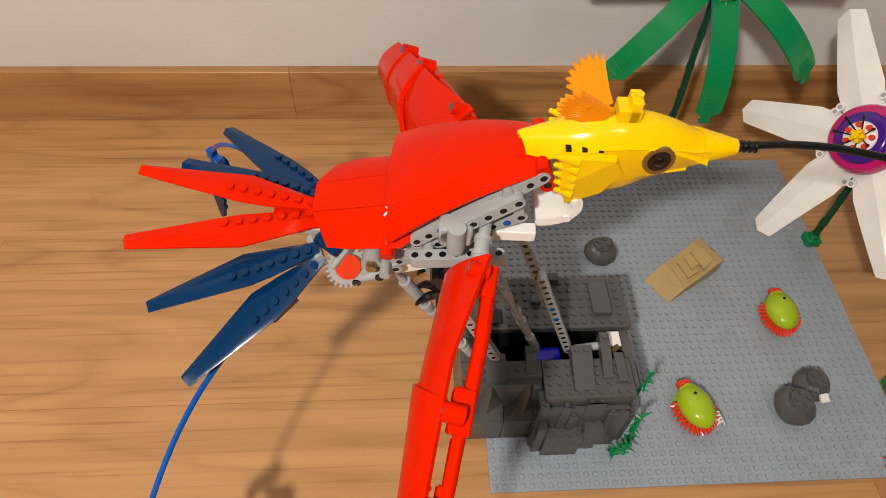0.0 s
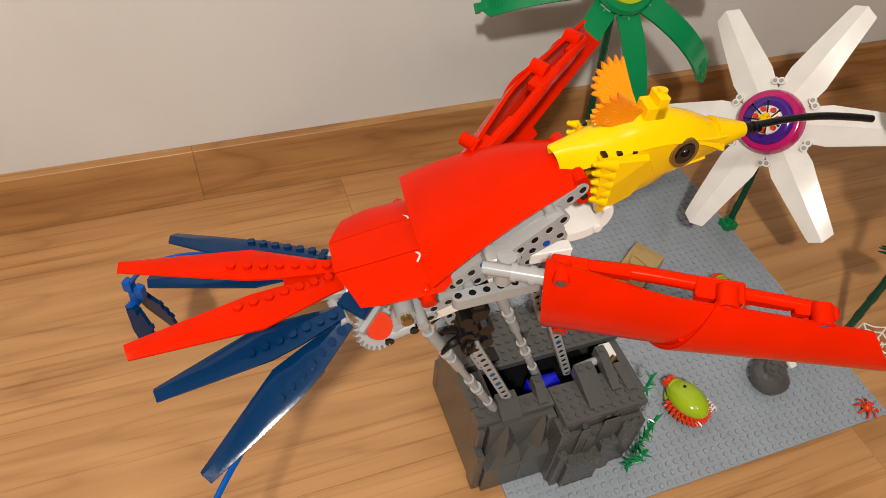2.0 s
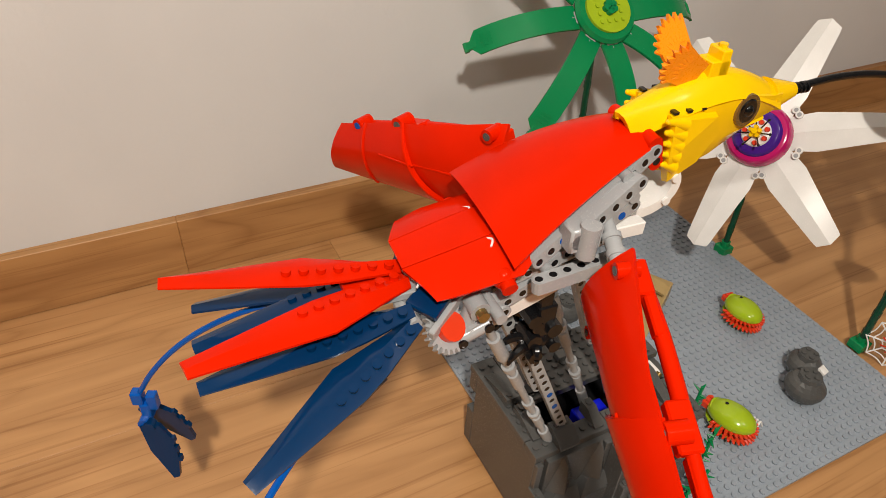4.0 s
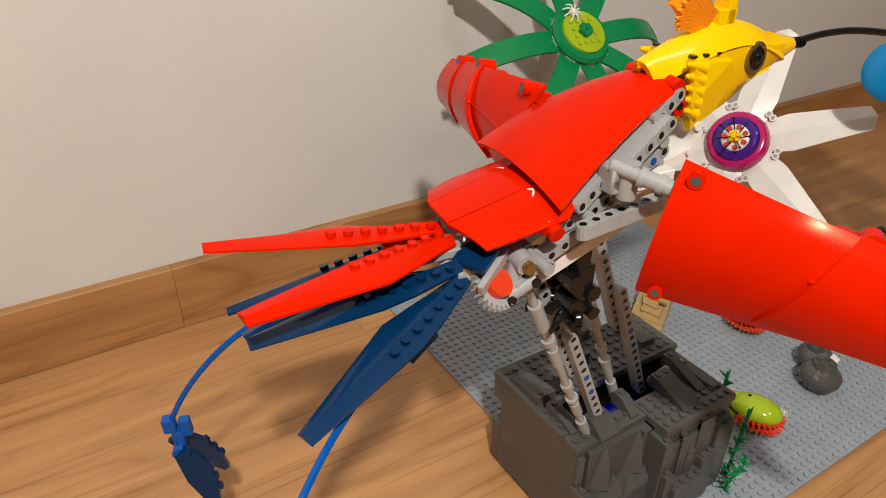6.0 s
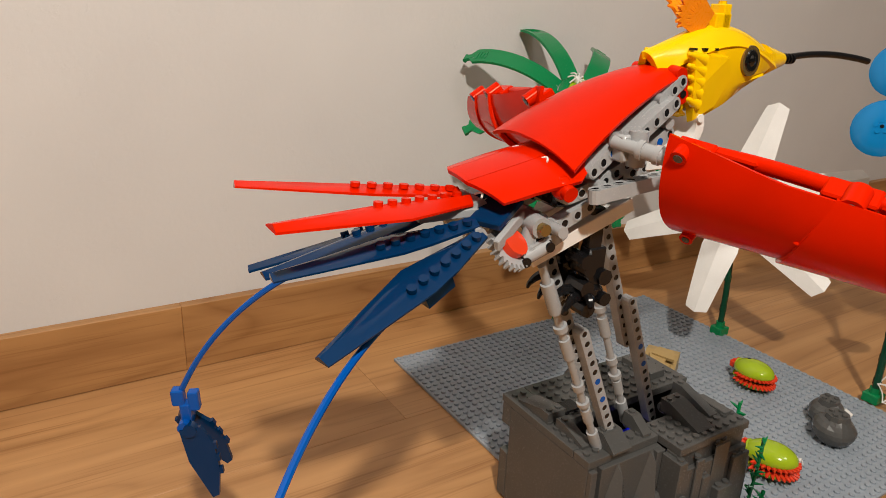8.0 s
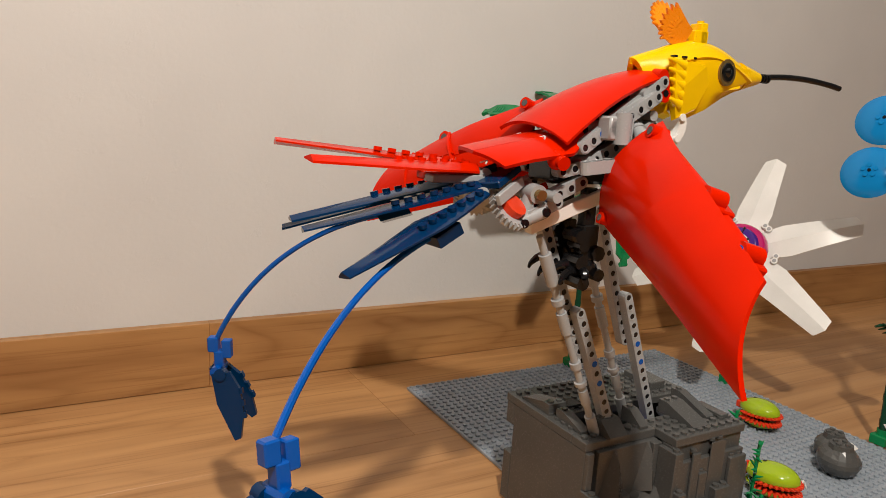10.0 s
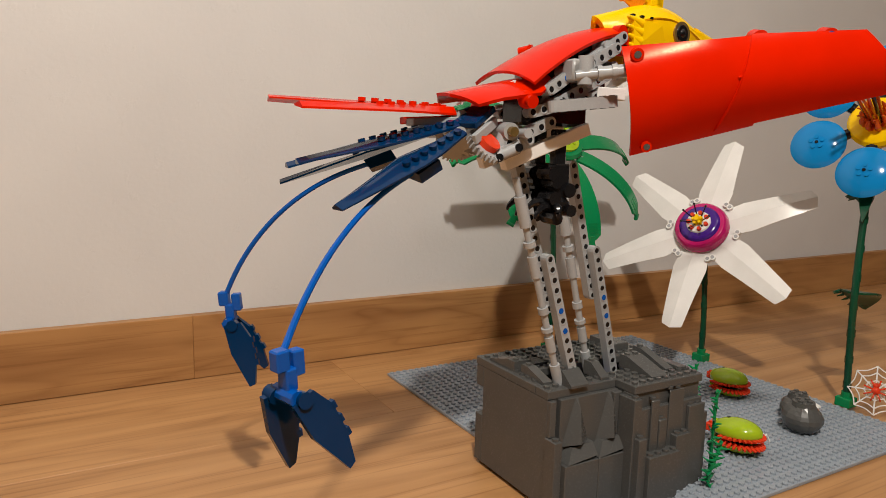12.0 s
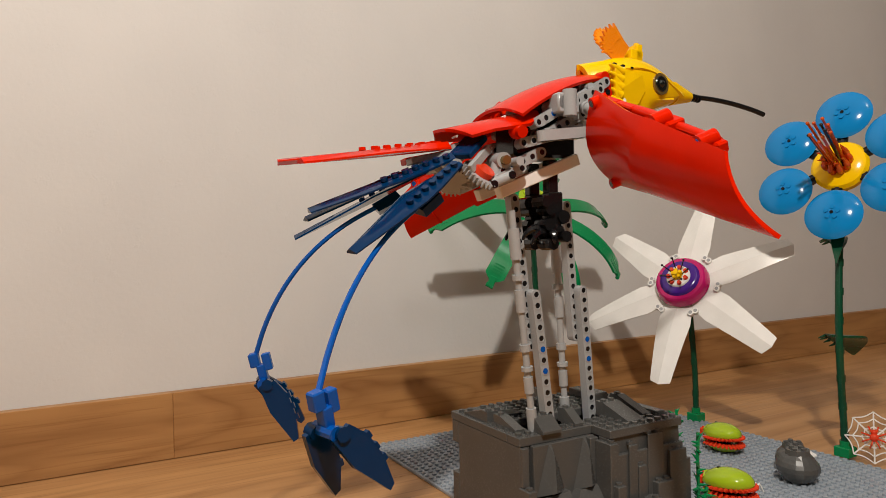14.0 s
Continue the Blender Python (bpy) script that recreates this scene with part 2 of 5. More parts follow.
def structure(name, lo, hi, mat, label, bevel=0.0):
    bm = B()
    box(bm, lo, hi, I4, bevel)
    return tagged(part(name, bm, mat), label, "", "", "structure")


structure("wall_north", (-2.6, WALL_Y, 0), (2.6, WALL_Y + 0.12, 2.5), WALL, "white painted plaster wall behind the display")
# added unseen walls and ceiling close the room; dark walls cut bounced light
structure("wall_south", (-2.6, -3.2, 0), (2.6, -3.08, 2.5), FAR_WALL, "unseen wall closing the room, darkened to cut bounced light")
structure("wall_west", (-2.72, -3.2, 0), (-2.6, WALL_Y + 0.12, 2.5), FAR_WALL, "unseen wall closing the room, darkened to cut bounced light")
structure("wall_east", (2.6, -3.2, 0), (2.72, WALL_Y + 0.12, 2.5), FAR_WALL, "unseen wall closing the room, darkened to cut bounced light")
structure("ceiling", (-2.72, -3.2, 2.5), (2.72, WALL_Y + 0.12, 2.6), WALL, "unseen white ceiling closing the room")
structure("skirting", (-2.6, SKIRT_Y, 0.0006), (-0.19815, WALL_Y, SKIRT_H), SKIRT_WOOD, "oak veneered skirting board along the wall", 0.0005)
structure("skirting", (-0.198, SKIRT_Y, 0.0006), (2.6, WALL_Y, SKIRT_H), SKIRT_WOOD, "oak veneered skirting board along the wall", 0.0005)

floor = structure("floor", (-2.72, -3.2, -0.05), (2.72, WALL_Y + 0.12, -0.004), DARK_GREY, "oak laminate floor of long planks")
row = 0
y1 = 0.4740
while y1 > -3.0:
    width = 0.192
    y0 = y1 - width
    x0 = -2.6 + (row * 0.83) % 1.28 - 1.28
    while x0 < 2.6:
        xa, xb = max(x0, -2.6), min(x0 + 1.28, 2.6)
        if xb - xa > 0.02:
            bm = B()
            box(bm, (xa + 0.0001, y0 + 0.0001, -0.006), (xb - 0.0001, y1 - 0.0001, 0), I4, 0.0002)
            part("plank", bm, FLOOR_WOOD, floor)
        x0 += 1.28
    y1 = y0
    row += 1

# ---- the base plate ----
PLATE = 0.384


def base_plate():
    th = empty("base_plate", pose(0, 0, 0.0002), "square bluish grey studded base plate on the floor", "base plate")
    bm = B()
    box(bm, (0, 0, 0), (PLATE, PLATE, 0.003), I4, 0.0004)
    part("plate", bm, PLATE_GREY, th)
    n, pts, faces = 8, [], []
    ring = [(math.cos(2 * math.pi * k / n), math.sin(2 * math.pi * k / n)) for k in range(n)]
    for i in range(48):
        for j in range(48):
            x, y, o = 0.004 + 0.008 * i, 0.004 + 0.008 * j, len(pts)
            pts += [(x + 0.00245 * c, y + 0.00245 * s, 0.0028) for c, s in ring]
            pts += [(x + 0.0024 * c, y + 0.0024 * s, 0.0044) for c, s in ring]
            pts += [(x + 0.0021 * c, y + 0.0021 * s, 0.0047) for c, s in ring]
            for a in (0, n):
                faces += [(o + a + k, o + a + (k + 1) % n, o + a + n + (k + 1) % n, o + a + n + k) for k in range(n)]
            faces.append(tuple(o + 2 * n + k for k in range(n)))
    me = bpy.data.meshes.new("studs")
    me.from_pydata(pts, [], faces)
    me.materials.append(PLATE_GREY)
    ob = new("studs", me)
    ob.parent = th
    tagged(ob, "rows of round studs", "", "", "stuff")
    return th


base_plate()
Z0 = 0.0032   # top of the plate
ZT = 0.0920   # top of the rock's upper plates


# ---- the rock pedestal ----
def slope(bm, x0, x1, yhi, ylo, z, h, m=I4):
    """A roof brick: full height at yhi, down to a lip at ylo."""
    a, b = (yhi, ylo)
    s = 1 if b > a else -1
    prof = [(a - s * 0.008, z), (b, z), (b, z + 0.0018), (a, z + h), (a - s * 0.008, z + h)]
    f = Matrix(((0, 0, 1, 0), (1, 0, 0, 0), (0, 1, 0, 0), (0, 0, 0, 1)))
    prism(bm, prof, x0, x1, m @ f)


bm = B()
studs(bm, [(0, 0, 0)], 0.0024, 0.0018, 12)
STUD_MESH = bpy.data.meshes.new("stud")
bm.to_mesh(STUD_MESH)
bm.free()
STUD_MESH.materials.append(DARK_GREY)


def rock():
    th = empty("rock_pedestal", pose(0, 0, Z0), "dark grey brick-built rock pedestal with studded top", "pedestal")
    m = Matrix.Translation((0, 0, -Z0))

    def piece(name, lo, hi, label="", mat=DARK_GREY):
        bm = B()
        box(bm, lo, hi, m, 0.0005)
        return part(name, bm, mat, th, label)

    # walls of the hollow pedestal
    piece("side_wall", (-0.0252, 0.0640, Z0), (-0.0165, 0.1475, ZT - 0.0064))
    piece("corner_block", (-0.0252, 0.1478, 0.0680), (-0.0105, 0.1575, ZT - 0.0064))
    piece("corner_block", (-0.0252, 0.1478, Z0), (-0.0105, 0.1575, 0.0440))
    piece("front_wall", (-0.0160, 0.060, Z0), (0.0395, 0.070, ZT - 0.0064))
    piece("front_wall", (0.0400, 0.046, Z0), (0.1120, 0.056, ZT - 0.0064))
    piece("front_wall", (0.0320, 0.056, Z0), (0.0398, 0.066, ZT - 0.0070))
    piece("back_wall", (-0.0100, 0.148, Z0), (0.1195, 0.157, ZT - 0.0064))
    piece("right_wall", (0.1115, 0.056, Z0), (0.1198, 0.148, ZT - 0.0064))
    # black sheet stands in for the shade down in the hollow
    piece("hollow_shade", (-0.016, 0.07, 0.03), (0.1115, 0.148, 0.034), "black sheet for the shade inside the hollow pedestal", BLACK)
    # top plates round the slot for the legs
    tops = [(-0.0255, 0.0635, 0.0395, 0.0785), (0.0400, 0.0440, 0.1130, 0.0785), (-0.0255, 0.0790, -0.006, 0.1585), (-0.0055, 0.1075, 0.1215, 0.1585)]
    for x0, y0, x1, y1 in tops:
        p = piece("plate", (x0, y0, ZT - 0.0064), (x1, y1, ZT))
        nx, ny = int((x1 - x0) / 0.008), int((y1 - y0) / 0.008)
        ox, oy = (x1 - x0 - nx * 0.008) / 2 + 0.004, (y1 - y0 - ny * 0.008) / 2 + 0.004
        for i in range(nx):
            for j in range(ny):
                st = new("stud", STUD_MESH)
                st.parent = p
                st.location = (x0 + ox + 0.008 * i, y0 + oy + 0.008 * j, ZT - Z0)
    # roof bricks and tiles on top
    for x0, x1, a, b, h in [(-0.007, 0.0095, 0.0715, 0.0605, 0.0105), (0.0265, 0.0345, 0.078, 0.066, 0.0105), (0.0635, 0.0800, 0.077, 0.050, 0.0105),
                            (0.0885, 0.0965, 0.088, 0.060, 0.0115), (-0.022, -0.006, 0.118, 0.142, 0.008), (-0.020, -0.012, 0.096, 0.076, 0.008)]:
        bm = B()
        slope(bm, x0, x1, a, b, ZT + 0.0002, h, m)
        top = a + (0.004 if b < a else -0.004)
        studs(bm, [(x0 + 0.004 + 0.008 * k, top, ZT - Z0 + h) for k in range(max(1, round((x1 - x0) / 0.008)))])
        part("slope_brick", bm, DARK_GREY, th)
    for lo, hi in [((0.0900, 0.118, ZT), (0.1060, 0.150, ZT + 0.0065)), ((0.0560, 0.150, ZT), (0.0640, 0.158, ZT + 0.0096)), ((0.1000, 0.056, ZT), (0.108, 0.082, ZT + 0.0034)), ((0.0385, 0.130, ZT), (0.0465, 0.138, ZT + 0.0064))]:
        piece("tile", lo, hi)
    # small dark grey-black plates in the far corner
    piece("dark_plate", (-0.003, 0.112, ZT), (0.012, 0.125, ZT + 0.0032), "black plate", BLACK)
    # front relief: faceted spikes, a lower brow and stepped columns with studs
    def spike(x, w, zb, zt, y):
        bm = B()
        pts = [(x - w, y, zb), (x + w, y, zb), (x + w * 0.55, y, zb + (zt - zb) * 0.55), (x + 0.001, y, zt), (x - 0.0015, y, zt), (x - w * 0.6, y, zb + (zt - zb) * 0.45)]
        lo = [bm.verts.new(m @ Vector(p)) for p in pts]
        k = bm.verts.new(m @ Vector((x - w * 0.25, y - 0.0110, zb + (zt - zb) * 0.12)))
        k2 = bm.verts.new(m @ Vector((x, y - 0.0050, zb + (zt - zb) * 0.80)))
        bm.faces.new((lo[0], lo[1], k))
        bm.faces.new((lo[1], lo[2], k2, k))
        bm.faces.new((lo[2], lo[3], k2))
        bm.faces.new((lo[3], lo[4], k2))
        bm.faces.new((lo[4], lo[5], k2))
        bm.faces.new((lo[5], lo[0], k, k2))
        bm.faces.new(lo[::-1])
        part("rock_spike", bm, DARK_GREY, th, "pointed faceted rock relief")
    spike(-0.0015, 0.0125, 0.050, 0.0850, 0.0598)
    spike(0.0300, 0.0115, 0.049, 0.0850, 0.0598)
    f = Matrix(((1, 0, 0, 0), (0, 0, 1, 0), (0, 1, 0, 0), (0, 0, 0, 1)))
    for x0, x1 in [(-0.0170, 0.0105), (0.0120, 0.0390)]:
        bm = B()
        prism(bm, [(x0, 0.0412), (x1, 0.0440), (x1, 0.0520), (x0 + 0.008, 0.0505)], 0.0475, 0.0599, m @ f)
        lip = [v for v in bm.verts if v.co.y < 0.05 and v.co.z > 0.05 - Z0]
        for v in lip:
            v.co.y += 0.006
        part("rock_brow", bm, DARK_GREY, th, "faceted brow under the spike")
    piece("front_foot", (-0.0195, 0.0475, Z0), (0.0120, 0.0598, 0.0408))
    piece("front_foot", (0.0123, 0.0475, Z0), (0.0398, 0.0598, 0.0410))
    p = piece("corner_column", (-0.0268, 0.0515, Z0), (-0.0198, 0.0638, 0.0580))
    st = new("stud", STUD_MESH)
    st.parent, st.location = p, (-0.0233, 0.0555, 0.0580 - Z0)
    piece("corner_column", (-0.0252, 0.0600, 0.0582), (-0.0198, 0.0638, ZT - 0.0066))
    steps = [(0.0362, 0.0440, 0.0395, 0.0835), (0.0545, 0.0623, 0.0395, 0.0800), (0.0380, 0.0458, 0.0340, 0.0545), (0.0780, 0.0938, 0.0350, 0.0500),
             (0.0460, 0.0778, 0.0305, 0.0405), (0.0625, 0.0703, 0.0385, 0.0640), (0.0740, 0.0898, 0.0410, 0.0850), (0.0942, 0.1118, 0.0385, 0.0700), (0.1122, 0.1200, 0.042, 0.0600), (0.1122, 0.1230, 0.060, 0.0795)]
    piece("front_slab", (0.0445, 0.0418, Z0), (0.1115, 0.0457, 0.0740))
    for x0, x1, y, z1 in steps:
        p = piece("column", (x0, y, Z0), (x1, 0.0416 if 0.0441 < x0 < 0.112 else 0.0459 if 0.0399 < x0 < 0.112 else 0.0559 if x0 < 0.05 else y + 0.022, z1))
        for k in range(max(1, int((x1 - x0 + 0.0005) / 0.008))):
            st = new("stud", STUD_MESH)
            st.parent = p
            st.location = (x0 + 0.004 + 0.008 * k, y + 0.004, z1 - Z0)
    # blue drive parts in the slot and a grey cone
    bm = B()
    box(bm, (0.034, 0.086, 0.05), (0.062, 0.101, 0.072), m, 0.001)
    part("drive_block", bm, DEEP_BLUE, th, "bright blue drive block in the slot")
    bm = B()
    rod(bm, (0.070, 0.088, 0.090), (0.095, 0.090, 0.094), 0.0042, 0.0030, 14, m)
    part("cone", bm, LIGHT_GREY, th, "light grey cone lying in the slot", True)
    bm = B()
    box(bm, (0.099, 0.090, 0.084), (0.110, 0.104, 0.0915), m, 0.0008)
    part("cream_brick", bm, WHITE, th, "off-white brick in the slot")
    bm = B()
    rod(bm, (0.100, 0.086, 0.088), (0.106, 0.088, 0.094), 0.0025, None, 10, m)
    part("gold_pin", bm, GOLD, th, "small gold pin", True)
    return th


rock()


def vine(base, height, lean, n):
    th = empty("climbing_vine", pose(*base), "green spiky climbing plant stem beside the rock", "plant", "vines on the rock")
    rnd = random.Random(n)
    bm = B()
    pts = [(lean * t + 0.003 * math.sin(5 * t + n), 0.003 * math.cos(4 * t), height * t) for t in (0, 0.25, 0.5, 0.75, 1)]
    hose(bm, pts, 0.0013, 6)
    part("stem", bm, GREEN, th, "", True)
    for k in range(26):
        t = (k + 0.5) / 26
        p = Vector((lean * t + 0.003 * math.sin(5 * t + n), 0.003 * math.cos(4 * t), height * t))
        a = rnd.uniform(0, 6.28)
        d = Vector((math.cos(a), math.sin(a), rnd.uniform(-0.3, 0.6))) * rnd.uniform(0.005, 0.008)
        lf = B()
        rod(lf, p, p + d, 0.0016, 0.0003, 5)
        part("leaf", lf, GREEN, th)
    return th


vine((0.121, 0.036, Z0), 0.078, -0.001, 1)
vine((0.108, 0.026, Z0), 0.040, 0.006, 2)
vine((0.1235, 0.066, Z0), 0.088, 0.003, 3)


# ---- things on the plate ----
def boulder(place, r, turn, label):
    th = empty("round_boulder", pose(*place, 0, 0, turn), label, "boulder", "boulders on the plate")
    bm = B()
    ball(bm, (0, 0, r * 0.78), r, I4, (1, 1, 0.84), 16, 11)
    for v in bm.verts:
        v.co *= 1 + 0.10 * noise.noise(v.co * 70 + Vector((turn, 0, 0)))
        v.co.z = max(0.0, v.co.z)
    part("stone", bm, DARK_GREY, th)
    bm = B()
    rod(bm, (0, 0, r * 1.25), (0, 0, r * 1.66), r * 0.62, r * 0.55, 10)
    studs(bm, [(0.004 * a, 0.004 * b, r * 1.66) for a in (-1, 1) for b in (-1, 1)])
    part("stud_top", bm, DARK_GREY, th)
    return th


boulder((0.1375, 0.2415, Z0), 0.0165, 20, "dark grey faceted boulder standing alone")
boulder((0.2835, 0.0625, Z0), 0.0185, 50, "dark grey faceted boulder leaning on another")
bb = boulder((0.3080, 0.0835, Z0), 0.0165, 10, "dark grey faceted boulder with a light patch")
bm = B()
box(bm, (-0.004, -0.011, 0.0225), (0.004, -0.003, 0.0262), pose(0, 0, 0, 25), 0.0005)
part("light_tile", bm, WHITE, bb, "small white tile")


def sand_ramp():
    th = empty("sand_ramp", pose(0.2215, 0.2165, Z0, 0, 0, 31), "tan sloped rock panel lying on the plate", "rock panel")
    bm = B()
    f = Matrix(((1, 0, 0, 0), (0, 0, -1, 0), (0, 1, 0, 0), (0, 0, 0, 1)))
    prism(bm, [(-0.036, 0), (0.038, 0), (0.038, 0.021), (0.028, 0.0215), (0.010, 0.015), (-0.012, 0.012), (-0.030, 0.004)], -0.017, 0.017, f)
    part("panel", bm, TAN, th)
    for k in range(7):
        bm = B()
        x = -0.028 + 0.0085 * k
        z = 0.005 + 0.0022 * k
        prism(bm, [(x - 0.009, -0.015 + 0.004 * (k % 3)), (x + 0.006, -0.012 + 0.006 * (k % 2)), (x + 0.008, 0.004 + 0.004 * (k % 3)), (x - 0.005, 0.009)], z, z + 0.0035, pose(0, 0, 0, 0, -12, 0))
        part("ridge", bm, TAN, th, "layered rock ridge")
    return th


sand_ramp()


def flytrap(place, turn, white):
    th = empty("snapping_plant", pose(*place, 0, 0, turn), "lime green snapping plant with red toothed rim", "toy plant", "snapping plants on the plate")
    bm = B()
    ball(bm, (0, 0, 0.0165), 0.0165, I4, (0.95, 1.35, 0.72), 20, 12)
    for v in list(bm.verts):
        v.co.z = max(v.co.z, 0.0150)
        v.co.z += 0.08 * (0.020 - v.co.y)
    part("upper_jaw", bm, LIME, th, "glossy lime green upper jaw", True)
    bm = B()
    ball(bm, (0, 0, 0.010), 0.0165, I4, (0.95, 1.3, 0.6), 20, 12)
    for v in list(bm.verts):
        v.co.z = min(v.co.z, 0.0095)
    part("lower_jaw", bm, LIME, th, "glossy lime green lower jaw", True)
    bm = B()
    ball(bm, (0, 0.003, 0.0140), 0.0125, I4, (0.95, 1.3, 0.50), 16, 8)
    part("throat", bm, BLACK, th, "black open throat", True)
    for ring, z, up in ((0, 0.0135, 0.7), (1, 0.0095, -0.5)):
        bm = B()
        for k in range(20):
            a = radians(-200 + 220 * k / 19)
            c = Vector((0.0150 * math.cos(a), 0.0205 * math.sin(a), z + (0.08 * (0.020 - 0.0205 * math.sin(a)) if ring == 0 else 0)))
            d = Vector((math.cos(a), math.sin(a), up * 0.3)).normalized()
            rod(bm, c - d * 0.002, c + d * 0.0045, 0.0025, 0.0009, 6)
        part("toothed_rim", bm, BRIGHT_RED, th, "orange-red teeth round the jaw")
    bm = B()
    box(bm, (-0.006, 0.0195, 0.012), (0.006, 0.0265, 0.0195), I4, 0.001)
    studs(bm, [(-0.003, 0.023, 0.0195), (0.003, 0.023, 0.0195)], 0.0016)
    part("hinge", bm, BRIGHT_RED, th, "red hinge brick")
    bm = B()
    hose(bm, [(-0.008, 0.017, 0.020), (0, 0.0195, 0.0225), (0.008, 0.017, 0.020)], 0.0013, 6)
    part("collar", bm, LIME, th, "pale lime collar", True)
    bm = B()
    rod(bm, (0.0, 0.008, 0.024), (0.0, 0.008, 0.0290), 0.0015, None, 10)
    part("eye_hole", bm, BLACK, th, "small dark hole")
    if white:
        bm = B()
        for k in range(4):
            hose(bm, [(0.013, -0.010 - 0.003 * k, 0.012), (0.0185, -0.009 - 0.003 * k, 0.016), (0.022, -0.011 - 0.003 * k, 0.009)], 0.0009, 5)
        ball(bm, (0.0145, -0.0145, 0.013), 0.0035)
        part("white_spider", bm, WHITE, th, "small white spider on the rim")
    return th


flytrap((0.3045, 0.1610, Z0), -6, False)
flytrap((0.1900, 0.0640, Z0), 12, True)


# ---- flowers ----
def stem(th, pts, foot, mat, r=0.0035):
    bm = B()
    hose(bm, pts, r, 10)
    part("stem", bm, mat, th, "", True)
    for i, (a, b) in enumerate(zip(pts, pts[1:])):
        n = max(1, int((Vector(b) - Vector(a)).length / 0.028))
        for k in range(n):
            p = Vector(a).lerp(Vector(b), (k + 0.5) / n)
            d = (Vector(b) - Vector(a)).normalized() * 0.0035
            bm = B()
            rod(bm, p - d, p + d, r * 1.14, None, 10)
            part("stem_joint", bm, mat, th)
    bm = B()
    box(bm, (foot[0] - 0.0078, foot[1] - 0.0078, Z0), (foot[0] + 0.0078, foot[1] + 0.0078, Z0 + 0.0100), I4, 0.0008)
    rod(bm, (foot[0], foot[1], Z0 + 0.0100), (foot[0], foot[1], Z0 + 0.0160), 0.0052, None, 12)
    part("foot", bm, GREEN, th, "green foot brick")


def facing(c, normal, first):
    """A frame at c whose z is the normal and whose x leans to first."""
    z = Vector(normal).normalized()
    x = (Vector(first) - z * z.dot(Vector(first))).normalized()
    f = Matrix((x, z.cross(x), z)).transposed().to_4x4()
    f.translation = c
    return f


def white_flower():
    c, n = Vector((0.3394, 0.2423, 0.1772)), Vector((-0.798, -0.307, 0.519))
    th = empty("white_flower", I4, "large white petalled flower with magenta and purple heart", "toy flower", "flowers round the display")
    back = c - n.normalized() * 0.02
    stem(th, [(0.3790, 0.2585, Z0 + 0.01), (0.3800, 0.2600, 0.06), (0.3770, 0.2620, 0.12), tuple(back)], (0.3790, 0.2585), DARK_GREEN)
    f = facing(c, n, WHITE_SPIN)
    for k in range(6):
        g = f @ pose(0, 0, 0, 0, 0, 60 * k) @ pose(0, 0, -0.004, 0, 3, 0)
        pt = None
        for s in (-1, 1):
            bm = B()
            def half(u, v, s=s):
                x = 0.026 + 0.100 * u
                w = 0.0165 + 0.0055 * min(1, u * 4) - 0.0105 * u
                return (x - (0.004 * v if u > 0.95 else 0), s * (0.00003 + w * v), 0.0022 * math.sin(math.pi * u) - 0.0038 * v)
            sheet(bm, half, 12, 5, 0.0016 * s, g)
            if pt is None:
                pt = part("petal", bm, WHITE, th, "", True)
            else:
                part("petal_half", bm, WHITE, pt, "", True)
        for s in (-1, 1):
            bm = B()
            rod(bm, (0.036, s * 0.0175, -0.004), (0.036, s * 0.0175, 0.0015), 0.0036, None, 14, g)
            part("pin_boss", bm, WHITE, pt, "", True)
            bm = B()
            rod(bm, (0.036, s * 0.0175, 0.0012), (0.036, s * 0.0175, 0.0018), 0.0021, None, 12, g)
            part("pin_hole", bm, LIGHT_GREY, pt)
        bm = B()
        rod(bm, (0.012, 0, -0.008), (0.040, 0, -0.006), 0.0034, None, 8, g)
        box(bm, (0.014, -0.006, -0.010), (0.028, 0.006, -0.004), g, 0.0008)
        part("bracket", bm, LIGHT_GREY, th, "grey petal bracket")
    for name, r0, z0, r1, z1, mat, lab in (("heart_rim", 0.0315, -0.004, 0.0255, 0.008, MAGENTA, "magenta domed rim"), ("heart_ring", 0.0245, 0.004, 0.0170, 0.0125, PURPLE, "purple domed ring"), ("heart_centre", 0.0145, 0.010, 0.0120, 0.0150, WHITE, "white centre plate")):
        bm = B()
        k = 5
        for i in range(k):
            a, b = i / k, (i + 1) / k
            ra, rb = r0 + (r1 - r0) * a ** 1.6, r0 + (r1 - r0) * b ** 1.6
            za, zb = z0 + (z1 - z0) * math.sin(a * 1.57), z0 + (z1 - z0) * math.sin(b * 1.57)
            rod(bm, (0, 0, za), (0, 0, zb), ra, rb, 32, f)
        part(name, bm, mat, th, lab, True)
    for k in range(7):
        a = 2 * math.pi * k / 7
        bm = B()
        rod(bm, (0.0105 * math.cos(a), 0.0105 * math.sin(a), 0.0150), (0.0105 * math.cos(a), 0.0105 * math.sin(a), 0.0182), 0.0027, 0.0022, 10, f)
        part("berry", bm, BRIGHT_RED, th, "small red round stud", True)
    bm = B()
    for k in range(5):
        a = 2 * math.pi * k / 5 + 0.3
        rod(bm, (0.004 * math.cos(a), 0.004 * math.sin(a), 0.015), (0.0045 * math.cos(a), 0.0045 * math.sin(a), 0.0215), 0.0026, 0.0020, 8, f)
    rod(bm, (0, 0, 0.015), (0, 0, 0.024), 0.003, None, 8, f)
    part("stamen_cluster", bm, YELLOW, th, "yellow stamen cluster")
    for k in range(7):
        a = 2 * math.pi * (k + 0.4) / 7
        bm = B()
        d = Vector((math.cos(a), math.sin(a), 0))
        p = d * 0.006 + Vector((0, 0, 0.018))
